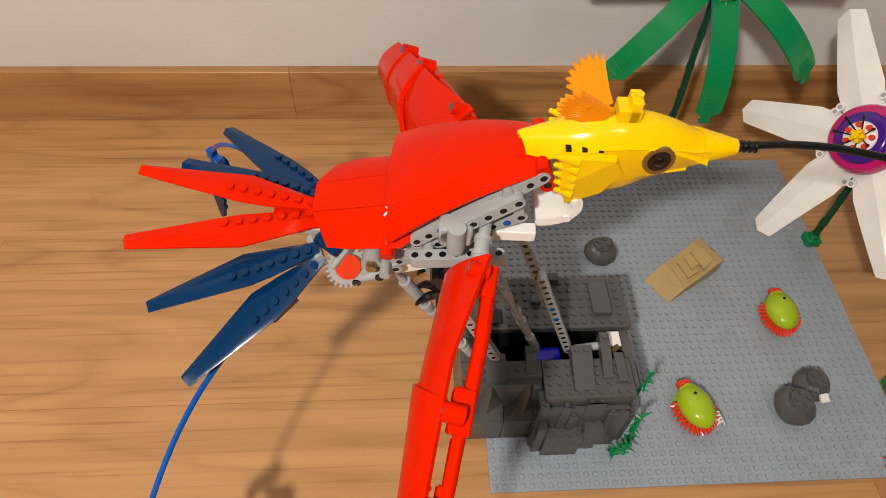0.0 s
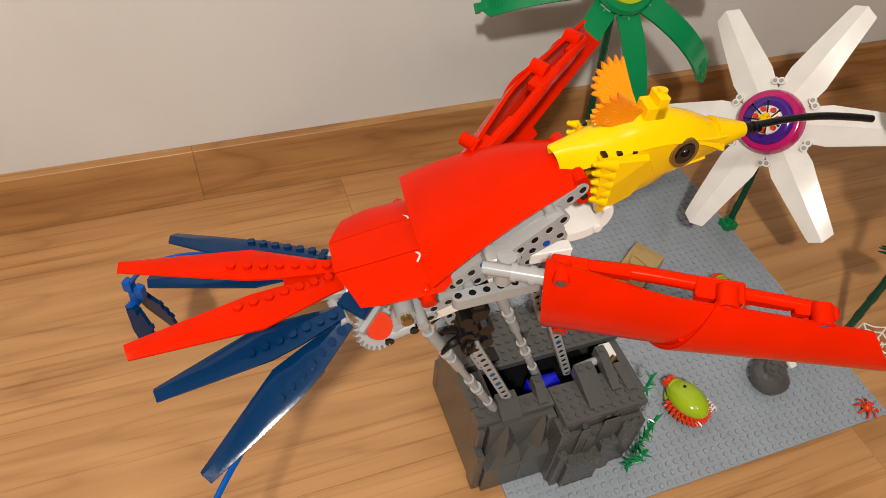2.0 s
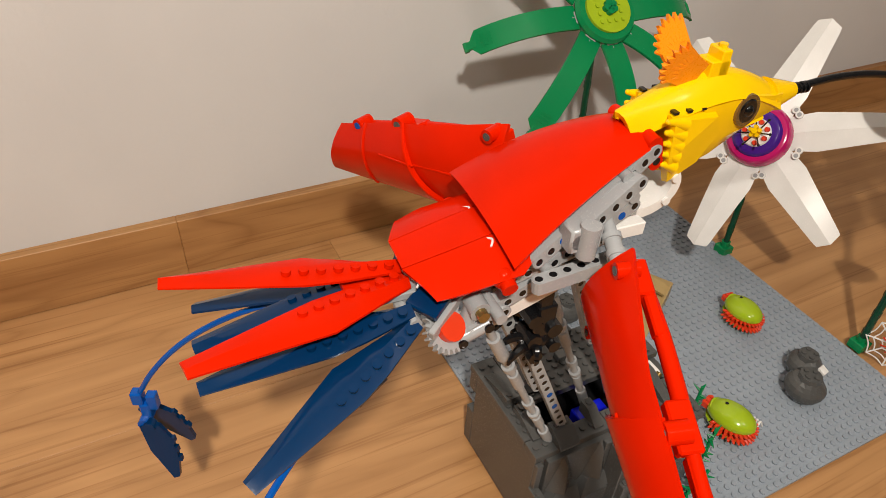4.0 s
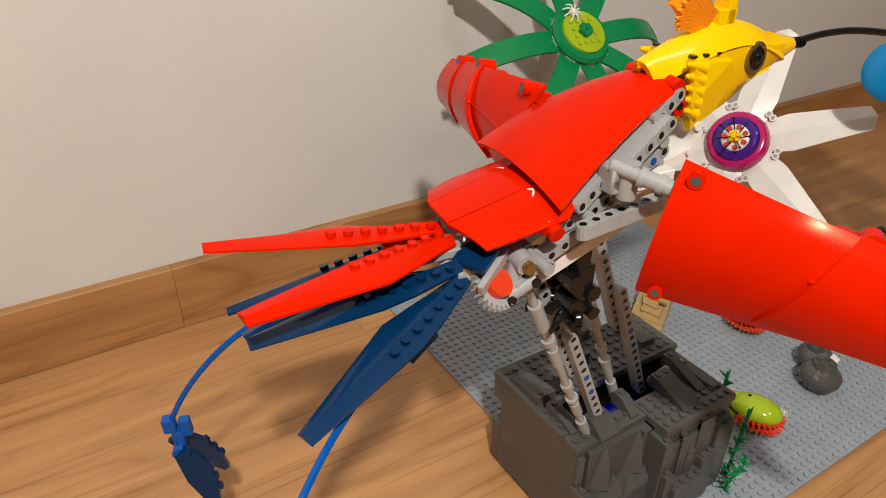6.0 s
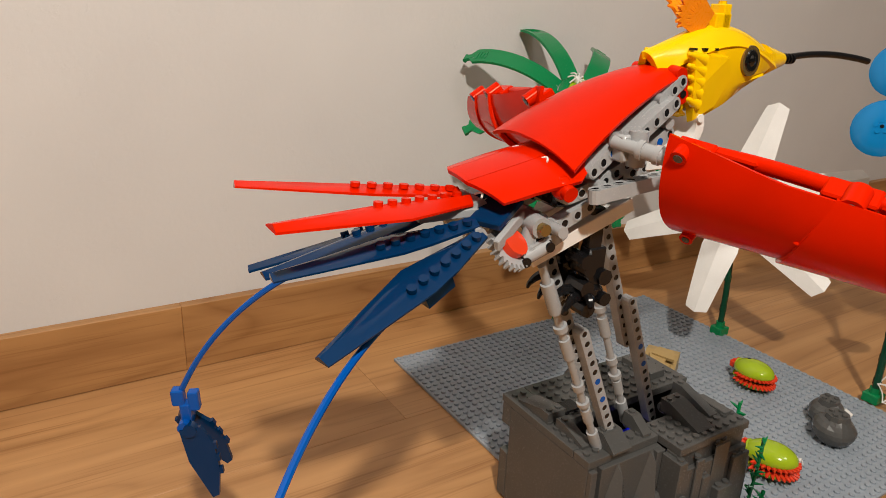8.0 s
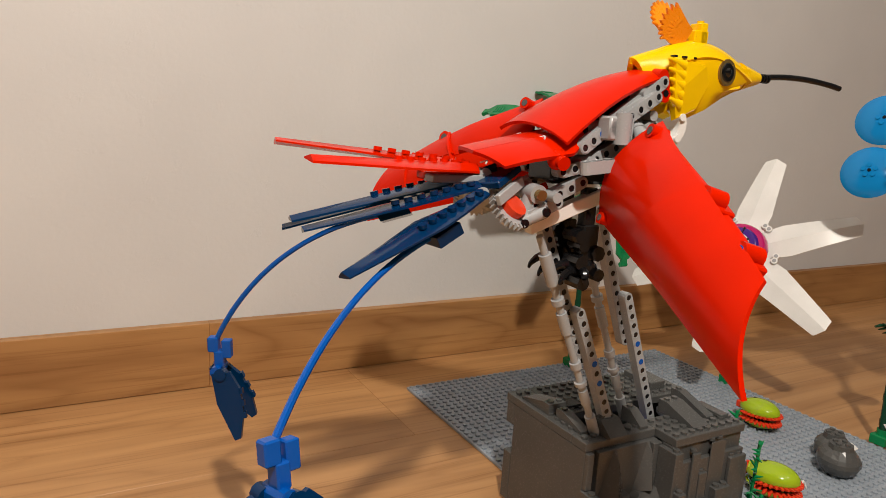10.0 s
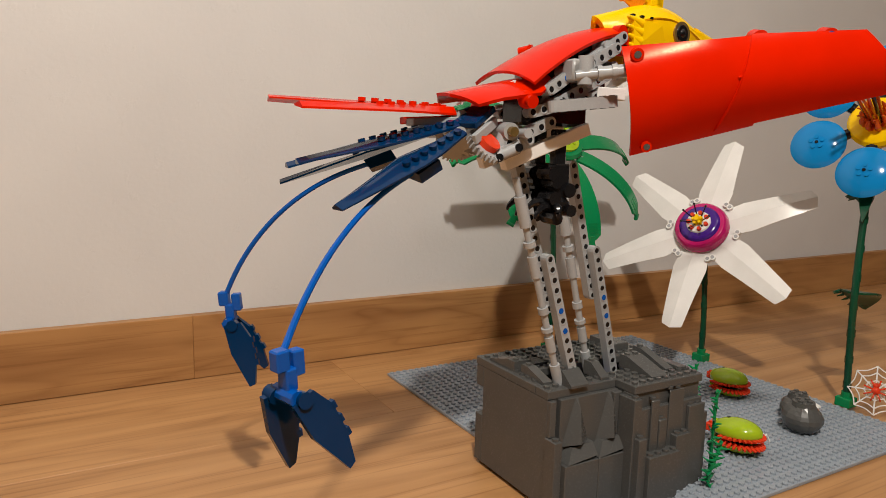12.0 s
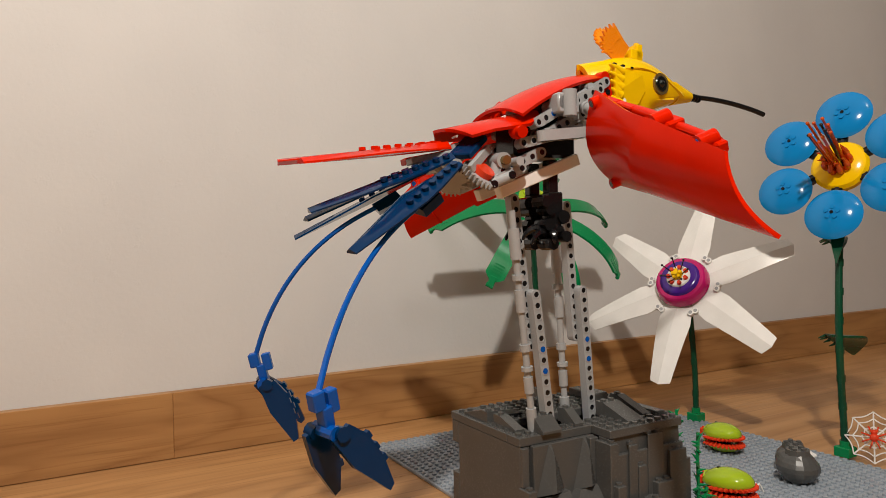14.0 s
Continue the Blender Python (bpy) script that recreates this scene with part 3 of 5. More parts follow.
        e = p + d * 0.010 + Vector((0, 0, 0.011))
        rod(bm, p, e, 0.0007, None, 6, f)
        ball(bm, e, 0.0014, f)
        part("stamen", bm, BLACK, th, "thin black stamen with ball tip")
    return th


def green_flower():
    c, n = Vector(GREEN_C), Vector(GREEN_N)
    th = empty("green_flower", I4, "green flower with six long curved petals and lime centre", "toy flower", "flowers round the display")
    back = c - n.normalized() * 0.016
    stem(th, [(0.2270, 0.3740, Z0 + 0.01), (0.2280, 0.3740, 0.10), (0.2235, 0.3735, 0.170), (0.2220, 0.3745, 0.215), tuple(back)], (0.2270, 0.3740), DARK_GREEN)
    f = facing(c, n, GREEN_SPIN)
    for k in range(8):
        g = f @ pose(0, 0, 0, 0, 0, 45 * k)
        bm = B()
        def leaf(u, v):
            a = 1.05 * u
            R = 0.105
            return (0.030 + R * math.sin(a) * 1.1, (v - 0.5) * (0.0235 if u < 0.97 else 0.010), -0.004 - (R - R * math.cos(a)) + 0.024 * u)
        sheet(bm, leaf, 16, 3, 0.0028, g)
        pt = part("petal", bm, GREEN, th, "", True)
        bm = B()
        e = Vector(leaf(1, 0.5))
        e2 = e + Vector((0.007, 0, -0.010))
        box(bm, (-0.005, -0.004, -0.0035), (0.006, 0.004, 0.0005), g @ Matrix.Translation(e) @ pose(0, 0, 0, 0, 48, 0), 0.0006)
        rod(bm, e + Vector((0.003, -0.0045, -0.006)), e + Vector((0.003, 0.0045, -0.006)), 0.0026, None, 10, g)
        part("clip", bm, GREEN, pt)
        bm = B()
        for i in range(4):
            p = Vector(leaf(0.80 + 0.035 * i, 0.5))
            box(bm, (-0.0008, -0.006, -0.0004), (0.0008, 0.006, 0.0006), g @ Matrix.Translation(p) @ pose(0, 0, 0, 0, 45, 0))
        part("rib", bm, GREEN, pt)
        bm = B()
        rod(bm, (0.018, 0, -0.010), (0.036, 0, -0.006), 0.0032, None, 8, g)
        box(bm, (0.024, -0.006, -0.008), (0.032, 0.006, -0.003), g, 0.0006)
        part("bracket", bm, LIGHT_GREY, th, "grey and tan petal bracket")
    bm = B()
    for a, b, ra, rb in ((-0.008, 0.0, 0.030, 0.0325), (0.0, 0.004, 0.0325, 0.0300)):
        rod(bm, (0, 0, a), (0, 0, b), ra, rb, 32, f)
    part("dish", bm, GREEN, th, "green round dish", True)
    bm = B()
    rod(bm, (0, 0, 0.003), (0, 0, 0.0068), 0.0238, None, 32, f)
    studs(bm, [(0.008 * i, 0.008 * j, 0.0068) for i in (-1.5, -0.5, 0.5, 1.5) for j in (-1.5, -0.5, 0.5, 1.5) if abs(i) + abs(j) > 1.2], m=f)
    pl = part("centre_plate", bm, LIME, th, "lime green studded round plate")
    bm = B()
    for k in range(5):
        a = 2 * math.pi * k / 5
        rod(bm, (0.0042 * math.cos(a), 0.0042 * math.sin(a), 0.0065), (0.0042 * math.cos(a), 0.0042 * math.sin(a), 0.0115), 0.0034, None, 12, f)
    part("centre_blossom", bm, GREEN, th, "small green blossom brick", True)
    bm = B()
    s = Vector((0.006, -0.021, 0.0095))
    ball(bm, s, 0.0042, f)
    for k in range(8):
        a = 2 * math.pi * k / 8 + 0.2
        d = Vector((math.cos(a), math.sin(a), 0))
        hose(bm, [s, s + d * 0.006 + Vector((0, 0, 0.003)), s + d * 0.0105 - Vector((0, 0, 0.002))], 0.0009, 5, f)
    part("white_spider", bm, WHITE, th, "white spider on the centre plate")
    return th


def blue_flower():
    c, n = Vector(BLUE_C), Vector(BLUE_N)
    th = empty("blue_flower", I4, "tall flower with round azure dish petals and orange flames", "toy flower", "flowers round the display")
    back = c - n.normalized() * 0.018
    stem(th, [(0.3930, 0.0830, Z0 + 0.01), (0.3830, 0.0800, 0.07), (0.3775, 0.0785, 0.128), (0.3960, 0.0880, 0.215), tuple(back)], (0.3930, 0.0830), DARK_GREEN, 0.0036)
    f = facing(c, n, BLUE_SPIN)
    for k in range(6):
        g = f @ pose(0, 0, 0, 0, 0, 60 * k) @ Matrix.Translation((0.0550, 0, 0.0068))
        bm = B()
        prof = [(0.0, 0.0), (0.011, 0.0010), (0.0195, 0.0032), (0.0242, 0.0056), (0.0262, 0.0072)]
        def dish(u, v):
            i = min(int(u * 4), 3)
            r = prof[i][0] + (prof[i + 1][0] - prof[i][0]) * (u * 4 - i)
            z = prof[i][1] + (prof[i + 1][1] - prof[i][1]) * (u * 4 - i)
            a = 2 * math.pi * v
            return ((r + 0.0002) * math.cos(a), (r + 0.0002) * math.sin(a), 0.0062 - z)
        sheet(bm, dish, 8, 30, 0.0014, g)
        pt = part("dish_petal", bm, AZURE, th, "", True)
        for a in (0.6, 1.85, 3.1, 4.4, 5.6):
            bm = B()
            studs(bm, [(0.0055 * math.cos(a), 0.0055 * math.sin(a), 0.0056)], 0.0022, 0.0013, 10, g)
            part("stud", bm, AZURE, pt, "", True)
        bm = B()
        rod(bm, (0, 0, 0.0050), (0, 0, 0.0068), 0.0017, None, 10, g)
        part("centre_hole", bm, BLACK, pt)
        bm = B()
        rod(bm, (-0.034, 0, -0.006), (0.0, 0, -0.004), 0.0032, None, 8, g)
        box(bm, (-0.030, -0.005, -0.0085), (-0.022, 0.005, -0.0035), g, 0.0008)
        part("arm", bm, BLACK, th, "black petal arm")
    bm = B()
    for a, b, ra, rb in ((-0.008, 0.001, 0.0250, 0.0268), (0.001, 0.005, 0.0268, 0.0240), (0.005, 0.0080, 0.0240, 0.017)):
        rod(bm, (0, 0, a), (0, 0, b), ra, rb, 32, f)
    part("heart", bm, YELLOW, th, "yellow domed heart", True)
    rnd = random.Random(5)
    for k in range(9):
        a = 2 * math.pi * k / 9
        bm = B()
        p = Vector((0.0095 * math.cos(a), 0.0095 * math.sin(a), 0.006))
        hose(bm, [p, p * 1.25 + Vector((0, 0, 0.008)), p * 1.05 + Vector((0.002, 0, 0.016)), p * 1.3 + Vector((0, 0.002, 0.022))], lambda t: 0.0042 * (1 - 0.9 * t), 7, f)
        part("flame", bm, FLAME, th, "clear orange flame piece", True)
    for k in range(12):
        a = 2 * math.pi * k / 12
        bm = B()
        p = Vector((0.006 * math.cos(a), 0.006 * math.sin(a), 0.006))
        e = p * 1.5 + Vector((0, 0, 0.066 + 0.007 * (k % 3)))
        rod(bm, p, e, 0.0012, None, 6, f)
        ball(bm, e, 0.0018, f, (1, 1, 1), 8, 6)
        part("stamen", bm, FLAME if k % 4 else BLACK, th, "clear orange stamen" if k % 4 else "black stamen")
    # leaves on the stem
    for base, d, mat, w in (((0.3785, 0.0785, 0.126), (0.058, 0.020, -0.026), DARK_GREEN, 0.019), ((0.396, 0.088, 0.215), (0.040, 0.03, 0.004), DARK_GREEN, 0.010), ((0.393, 0.086, 0.230), (-0.026, -0.012, -0.030), GOLD, 0.006)):
        bm = B()
        a, b = Vector(base), Vector(base) + Vector(d)
        side = Vector(d).cross(Vector((0, 0, 1))).normalized()
        def leaf(u, v, a=a, b=b, side=side, w=w):
            return tuple(a.lerp(b, u) + side * (v - 0.5) * 2 * w * math.sin(math.pi * min(1, 0.12 + u * 0.86)) + Vector((0, 0, 0.008 * math.sin(math.pi * u))))
        sheet(bm, leaf, 12, 4, 0.002)
        if mat is DARK_GREEN:
            for k in range(6):
                p = Vector(leaf(0.25 + 0.12 * k, 0.0))
                rod(bm, p, p - side * 0.006 - Vector((0, 0, 0.003)), 0.0016, 0.0005, 6)
        part("leaf", bm, DARK_GREEN, th, "", True)
    return th



WHITE_SPIN, GREEN_SPIN, BLUE_SPIN = (0.507, 0.126, 0.853), (-0.999, 0.032, -0.017), (0.336, 0.089, 0.938)
GREEN_C, GREEN_N = (0.2151, 0.3603, 0.2745), (-0.035, -0.697, 0.716)
BLUE_C, BLUE_N = (0.3946, 0.0854, 0.2988), (-0.894, -0.283, 0.348)
white_flower()
green_flower()
blue_flower()


def cobweb():
    """A white web with a red spider, leaning at the blue flower's foot."""
    th = empty("cobweb", I4, "white plastic spider web leaning at the flower foot", "toy web")
    c = Vector((0.4010, 0.0590, 0.0265))
    f = facing(c, (-0.80, -0.50, 0.25), (0, 0, 1))
    bm = B()
    R = 0.0255
    n = 8
    dirs = [Vector((math.cos(2 * math.pi * k / n), math.sin(2 * math.pi * k / n), 0)) for k in range(n)]
    for d in dirs:
        rod(bm, (0, 0, 0), d * R, 0.0008, None, 6, f)
    for ring in (0.42, 0.72, 0.98):
        for k in range(n):
            a, b = dirs[k] * R * ring, dirs[(k + 1) % n] * R * ring
            hose(bm, [a, (a + b) * 0.46, b], 0.0007, 5, f)
    part("web", bm, WHITE, th, "", True)
    bm = B()
    ball(bm, (0, 0, 0.003), 0.0042, f)
    ball(bm, (0.005, 0, 0.003), 0.0030, f)
    for k in range(8):
        a = radians(25 + 45 * k)
        d = Vector((math.cos(a), math.sin(a), 0))
        hose(bm, [d * 0.003 + Vector((0, 0, 0.003)), d * 0.007 + Vector((0, 0, 0.0055)), d * 0.0112 + Vector((0, 0, 0.001))], 0.0008, 5, f)
    part("spider", bm, BRIGHT_RED, th, "red spider in the web", True)
    return th


cobweb()


def red_spider(place, turn):
    th = empty("red_spider", pose(*place, 0, 0, turn), "small red plastic spider lying beside the flower foot", "toy spider")
    bm = B()
    ball(bm, (0, 0, 0.0030), 0.0042)
    ball(bm, (0.005, 0, 0.0030), 0.0030)
    part("body", bm, BRIGHT_RED, th, "", True)
    for k in range(8):
        a = radians(25 + 45 * k)
        d = Vector((math.cos(a), math.sin(a), 0))
        bm = B()
        hose(bm, [d * 0.003 + Vector((0, 0, 0.003)), d * 0.007 + Vector((0, 0, 0.0055)), d * 0.0112 + Vector((0, 0, 0.001))], 0.0009, 5)
        part("spider_leg", bm, BRIGHT_RED, th, "", True)
    return th


red_spider((0.3624, 0.0096, 0.0050), 30)


# ---- the bird ----
PIV = Vector((0.0, 0.07, 0.30))
MB = Matrix.Translation(-PIV) @ Matrix.Translation((0, 0.077, 0)) @ pose(0, 0, 0, 0, 0, -4.08)
bird = empty("hummingbird_model", Matrix.Translation(PIV), "red, yellow and blue brick-built hummingbird on grey struts", "toy bird")


def bpart(name, bm, mat, label="", smooth=True, parent=None):
    return part(name, bm, mat, parent or bird, label, smooth)


def loft(bm, rings, m=MB):
    vs = [[bm.verts.new(m @ Vector(p)) for p in r] for r in rings]
    n = len(vs[0])
    for a, b in zip(vs, vs[1:]):
        for k in range(n):
            bm.faces.new((a[k], a[(k + 1) % n], b[(k + 1) % n], b[k]))
    bm.faces.new(vs[0][::-1])
    bm.faces.new(vs[-1])


FRONT = []   # what tips forward with the head


def shell_parts():
    # upper back shell, arched across and bowed along
    bm = B()
    def up(u, v):
        x = 0.006 - 0.084 * u
        s = (v - 0.5) * 2
        hw = 0.0150 + 0.0235 * u ** 0.85
        x -= 0.004 * (1 - s * s) * (1 - u) - 0.006 * s * s * u * 0.4
        z = 0.3400 - 0.0380 * u + 0.026 * u * (1 - u) - (0.005 + 0.0025 * u) * abs(s) ** 2.2 + 0.0026 * s * u
        return (x, s * hw + 0.006 * u, z)
    sheet(bm, up, 20, 14, 0.0022, MB)
    FRONT.append(bpart("back_shell", bm, RED, "large arched red back shell"))
    bm = B()
    sheet(bm, lambda u, v: (-0.045 + 0.022 * u, -0.013 + 0.0009 * v + 0.004 * u, up((0.051 - 0.022 * u) / 0.084, 0.30)[2] + 0.0012), 6, 1, 0.001, MB)
    FRONT.append(bpart("shell_crease", bm, RED))
    # rear panels
    for s in (-1, 0, 1):
        bm = B()
        def rear(u, v, s=s):
            lo, hi = (-1 + 0.667 * (s + 1)), (-1 + 0.667 * (s + 2))
            q = lo + (hi - lo) * v * 0.985
            x = -0.052 - 0.018 * abs(q) ** 4 * (1 - u) - 0.070 * u
            hw = 0.0345 - 0.003 * u - 0.006 * max(0, u - 0.6)
            x += (0.016 * max(0, abs(q) - 0.35) if u > 0.5 else 0) * (u - 0.5) * 2
            z = 0.3010 - 0.0165 * u - (0.0150 - 0.0095 * u) * abs(q) ** 2.5 + 0.002 * q * u
            return (x, q * hw + 0.003, z)
        sheet(bm, rear, 12, 6, 0.0022, MB)
        bpart("rear_panel", bm, RED, "red rump panel")
        if s:
            bm = B()
            ball(bm, (0, 0, 0), 0.0062, MB @ Matrix.Translation((-0.078, s * 0.030 + 0.003, 0.2835)), (1, 0.9, 1))
            rod(bm, (-0.078, s * 0.027 + 0.003, 0.284), (-0.078, s * 0.0375 + 0.003, 0.2815), 0.0042, None, 12, MB)
            bpart("pin_boss", bm, RED, "round red pin boss")
    bm = B()
    box(bm, (-0.080, -0.0128, 0.2925), (-0.0782, -0.0108 + 0.010, 0.2942), MB)
    bpart("slot", bm, DARK_GREY, "dark slot between panels", False)
    for x, y, z in ((-0.0795, 0.015, 0.2948), (-0.0795, -0.0122, 0.2945), (-0.117, -0.012, 0.2790)):
        bm = B()
        hose(bm, [(x - 0.001, y - 0.0035, z), (x + 0.0012, y, z + 0.0014), (x - 0.001, y + 0.0035, z)], 0.0006, 6, MB)
        bpart("clip_edge", bm, WHITE, "small cream clip")
    # red neck sides with pins
    for s in (-1, 1):
        bm = B()
        beam(bm, (0.0060, s * 0.0128, 0.3250), (0.0015, s * 0.0140, 0.3375), 0.0078, (0, 1, 0), MB)
        nb = bpart("neck_bracket", bm, RED)
        FRONT.append(nb)
        for z in (0.3265, 0.3335):
            bm = B()
            rod(bm, (0.0056 - (z - 0.3265) * 0.3, s * 0.0160, z), (0.0056 - (z - 0.3265) * 0.3, s * 0.0172, z), 0.0022, None, 8, MB)
            bpart("axle_end", bm, BLACK, "", False, nb)


shell_parts()


NECK = MB @ Vector((0.0, 0.0, 0.322))
MH = Matrix.Translation(-NECK) @ MB @ Matrix.Diagonal((0.957, 1, 1, 1))


def head_parts():
    def ring(x, top, bot, hw, k=0.62):
        mid = (top + bot) / 2
        return [(x, 0, top), (x, -hw * k, top - 0.003), (x, -hw, mid + (top - mid) * 0.66), (x, -hw, mid - (mid - bot) * 0.35), (x, -hw * 0.62, bot + 0.002), (x, 0, bot),
                (x, hw * 0.62, bot + 0.002), (x, hw, mid - (mid - bot) * 0.35), (x, hw, mid + (top - mid) * 0.66), (x, hw * k, top - 0.003)]
    bm = B()
    loft(bm, [ring(0.014, 0.354, 0.3130, 0.0128), ring(0.030, 0.358, 0.3085, 0.0136), ring(0.050, 0.358, 0.3165, 0.0132), ring(0.066, 0.356, 0.3255, 0.0120), ring(0.082, 0.351, 0.3320, 0.0100), ring(0.090, 0.350, 0.3360, 0.0085)], MH)
    head = bpart("head", bm, YELLOW, "yellow brick-built head", True)
    head.matrix_basis = Matrix.Translation(NECK)
    bm = B()
    def crown(u, v):
        x = -0.006 + 0.096 * u
        s = (v - 0.5) * 2
        hw = 0.0095 + 0.0052 * math.sin(math.pi * min(0.5, u * 1.4)) - 0.0080 * max(0, u - 0.50)
        top = 0.3490 + 0.0185 * math.sin(math.pi * (0.03 + 0.87 * u)) - 0.0030 * u
        return (x - 0.007 * (1 - abs(s)) * max(0, 1 - u * 6), s * hw, top - 0.0030 - ((0.0125 - 0.0030 * u) * abs(s) ** 2.2))
    sheet(bm, crown, 18, 10, 0.0045, MH)
    bpart("crown", bm, YELLOW, "smooth yellow crown shell", True, head)
    for k in range(2):
        bm = B()
        box(bm, (0.036 + 0.0055 * k, -0.0055, 0.3610), (0.0485 - 0.001 * k, 0.0055, 0.3690 + 0.005 * k), MH, 0.0006)
        bpart("crest_base", bm, YELLOW, "yellow crest bricks", False, head)
    bm = B()
    studs(bm, [(0.0452, 0, 0.3740)], m=MH)
    bpart("crest_stud", bm, YELLOW, "", False, head)
    for s in (-1, 1):
        # cheeks with feather teeth
        bm = B()
        y0 = s * 0.0120
        pts = [(0.010, 0.3490), (0.040, 0.3470), (0.047, 0.3350), (0.038, 0.3180), (0.018, 0.3100), (0.012, 0.3260)]
        lo = [bm.verts.new(MH @ Vector((x, y0, z))) for x, z in pts]
        lift = (0.0180, 0.0170, 0.0146, 0.0140, 0.0158, 0.0185)
        hi = [bm.verts.new(MH @ Vector((x * 0.93 + 0.0012, s * lift[i], z * 0.93 + 0.0231))) for i, (x, z) in enumerate(pts)]
        bm.faces.new(lo)
        bm.faces.new(hi)
        for i in range(6):
            bm.faces.new((lo[i], lo[(i + 1) % 6], hi[(i + 1) % 6], hi[i]))
        ck = bpart("cheek", bm, YELLOW, "faceted yellow cheek", False, head)
        for k in range(5):
            bm = B()
            z = 0.3465 - 0.0060 * k
            rod(bm, (0.0190, s * 0.0155, z - 0.002), (0.0062 + 0.0010 * k, s * 0.0166, z + 0.0012), 0.0038, 0.0012, 10, MH)
            ball(bm, (0.0066 + 0.0010 * k, s * 0.0166, z + 0.0011), 0.0014, MH)
            bpart("feather_tooth", bm, YELLOW, "", True, ck)
        # black boxes stand for shade in the openings between crown and cheek
        for k in range(3):
            bm = B()
            box(bm, (0.0115 + 0.0085 * k, s * 0.0110, 0.3494), (0.0142 + 0.0085 * k, s * 0.0148, 0.3507), MH)
            bpart("crown_shade", bm, BLACK, "black box for the shade in an opening under the crown", False, head)
        # eyes
        e = Vector((0.0620, s * 0.0118, 0.3437))
        d = Vector((0.10, s, 0.06)).normalized()
        bm = B()
        rod(bm, e - d * 0.002, e + d * 0.0016, 0.0092, 0.0086, 28, MH)
        ey = bpart("eye", bm, GOLD, "dull gold eye ring", True, head)
        bm = B()
        rod(bm, e + d * 0.0014, e + d * 0.0022, 0.0066, 0.0058, 24, MH)
        ball(bm, e + d * 0.0002, 0.0038, MH)
        bpart("pupil", bm, EYE_BLACK, "glossy black pupil", True, ey)
        bm = B()
        sheet(bm, lambda u, v: (0.048 + 0.032 * u, s * (0.0122 - 0.0022 * u) - s * 0.0006 * v, 0.3290 + 0.006 * u + 0.0015 * v), 4, 1, 0.0012, MH)
        bpart("jaw_line", bm, YELLOW, "", False, head)
    bm = B()
    rod(bm, (0.086, 0, 0.3430), (0.1065, 0, 0.3435), 0.0098, 0.0042, 20, MH)
    bk = bpart("beak_cone", bm, YELLOW, "yellow cone at the beak base", True, head)
    bm = B()
    hose(bm, [(0.105, 0, 0.3436), (0.114, 0, 0.3448), (0.135, 0.0, 0.3465), (0.158, -0.001, 0.3465), (0.180, -0.003, 0.3445), (0.1930, -0.004, 0.3425)], lambda t: 0.0030 if t < 0.16 else 0.0021, 10, MH)
    bpart("beak", bm, BLACK, "long curved black beak hose", True, head)
    for x in (0.107, 0.110, 0.113, 0.116):
        bm = B()
        rod(bm, (x, 0, 0.3438), (x + 0.0012, 0, 0.3440), 0.0033, None, 12, MH)
        bpart("beak_ring", bm, BLACK, "", True, bk)
    # orange crest of two feathered wings
    for s, ln, back, lean in ((1, 1.0, 36, 26), (-1, 1.0, 70, 16)):
        m = MH @ Matrix.Translation((0.0285, s * 0.0040, 0.3655)) @ pose(0, 0, 0, s * -lean, 0, 0) @ pose(0, 0, 0, 0, -back, 0)
        f = m @ Matrix(((1, 0, 0, 0), (0, 0, 1, 0), (0, 1, 0, 0), (0, 0, 0, 1)))
        out = [(0.005, -0.003), (0.0065, 0.004)]
        for k in range(8):
            a = radians(58 + 9.5 * k)
            L = (0.0265 - 0.0007 * k) * ln * (1 - 0.014 * (k - 3.5) ** 2)
            out.append((math.cos(a) * L, math.sin(a) * L + 0.002))
            a2 = a + radians(4.6)
            out.append((math.cos(a2) * L * 0.83, math.sin(a2) * L * 0.83 + 0.002))
        out += [(-0.010 * ln, 0.006), (-0.004, -0.003)]
        bm = B()
        prism(bm, out, -0.0011, 0.0011, f)
        cw = bpart("crest_wing", bm, ORANGE, "orange feathered crest piece", False, head)
        for k in range(8):
            a = radians(59.5 + 9.5 * k)
            d = Vector((math.cos(a), 0, math.sin(a)))
            bm = B()
            rod(bm, d * 0.009 * ln + Vector((0, 0, 0.002)), d * 0.0225 * (1 - 0.014 * (k - 3.5) ** 2) * ln + Vector((0, 0, 0.002)), 0.0017, 0.0009, 6, m)
            bpart("barb", bm, ORANGE, "", False, cw)
    return head


head = head_parts()


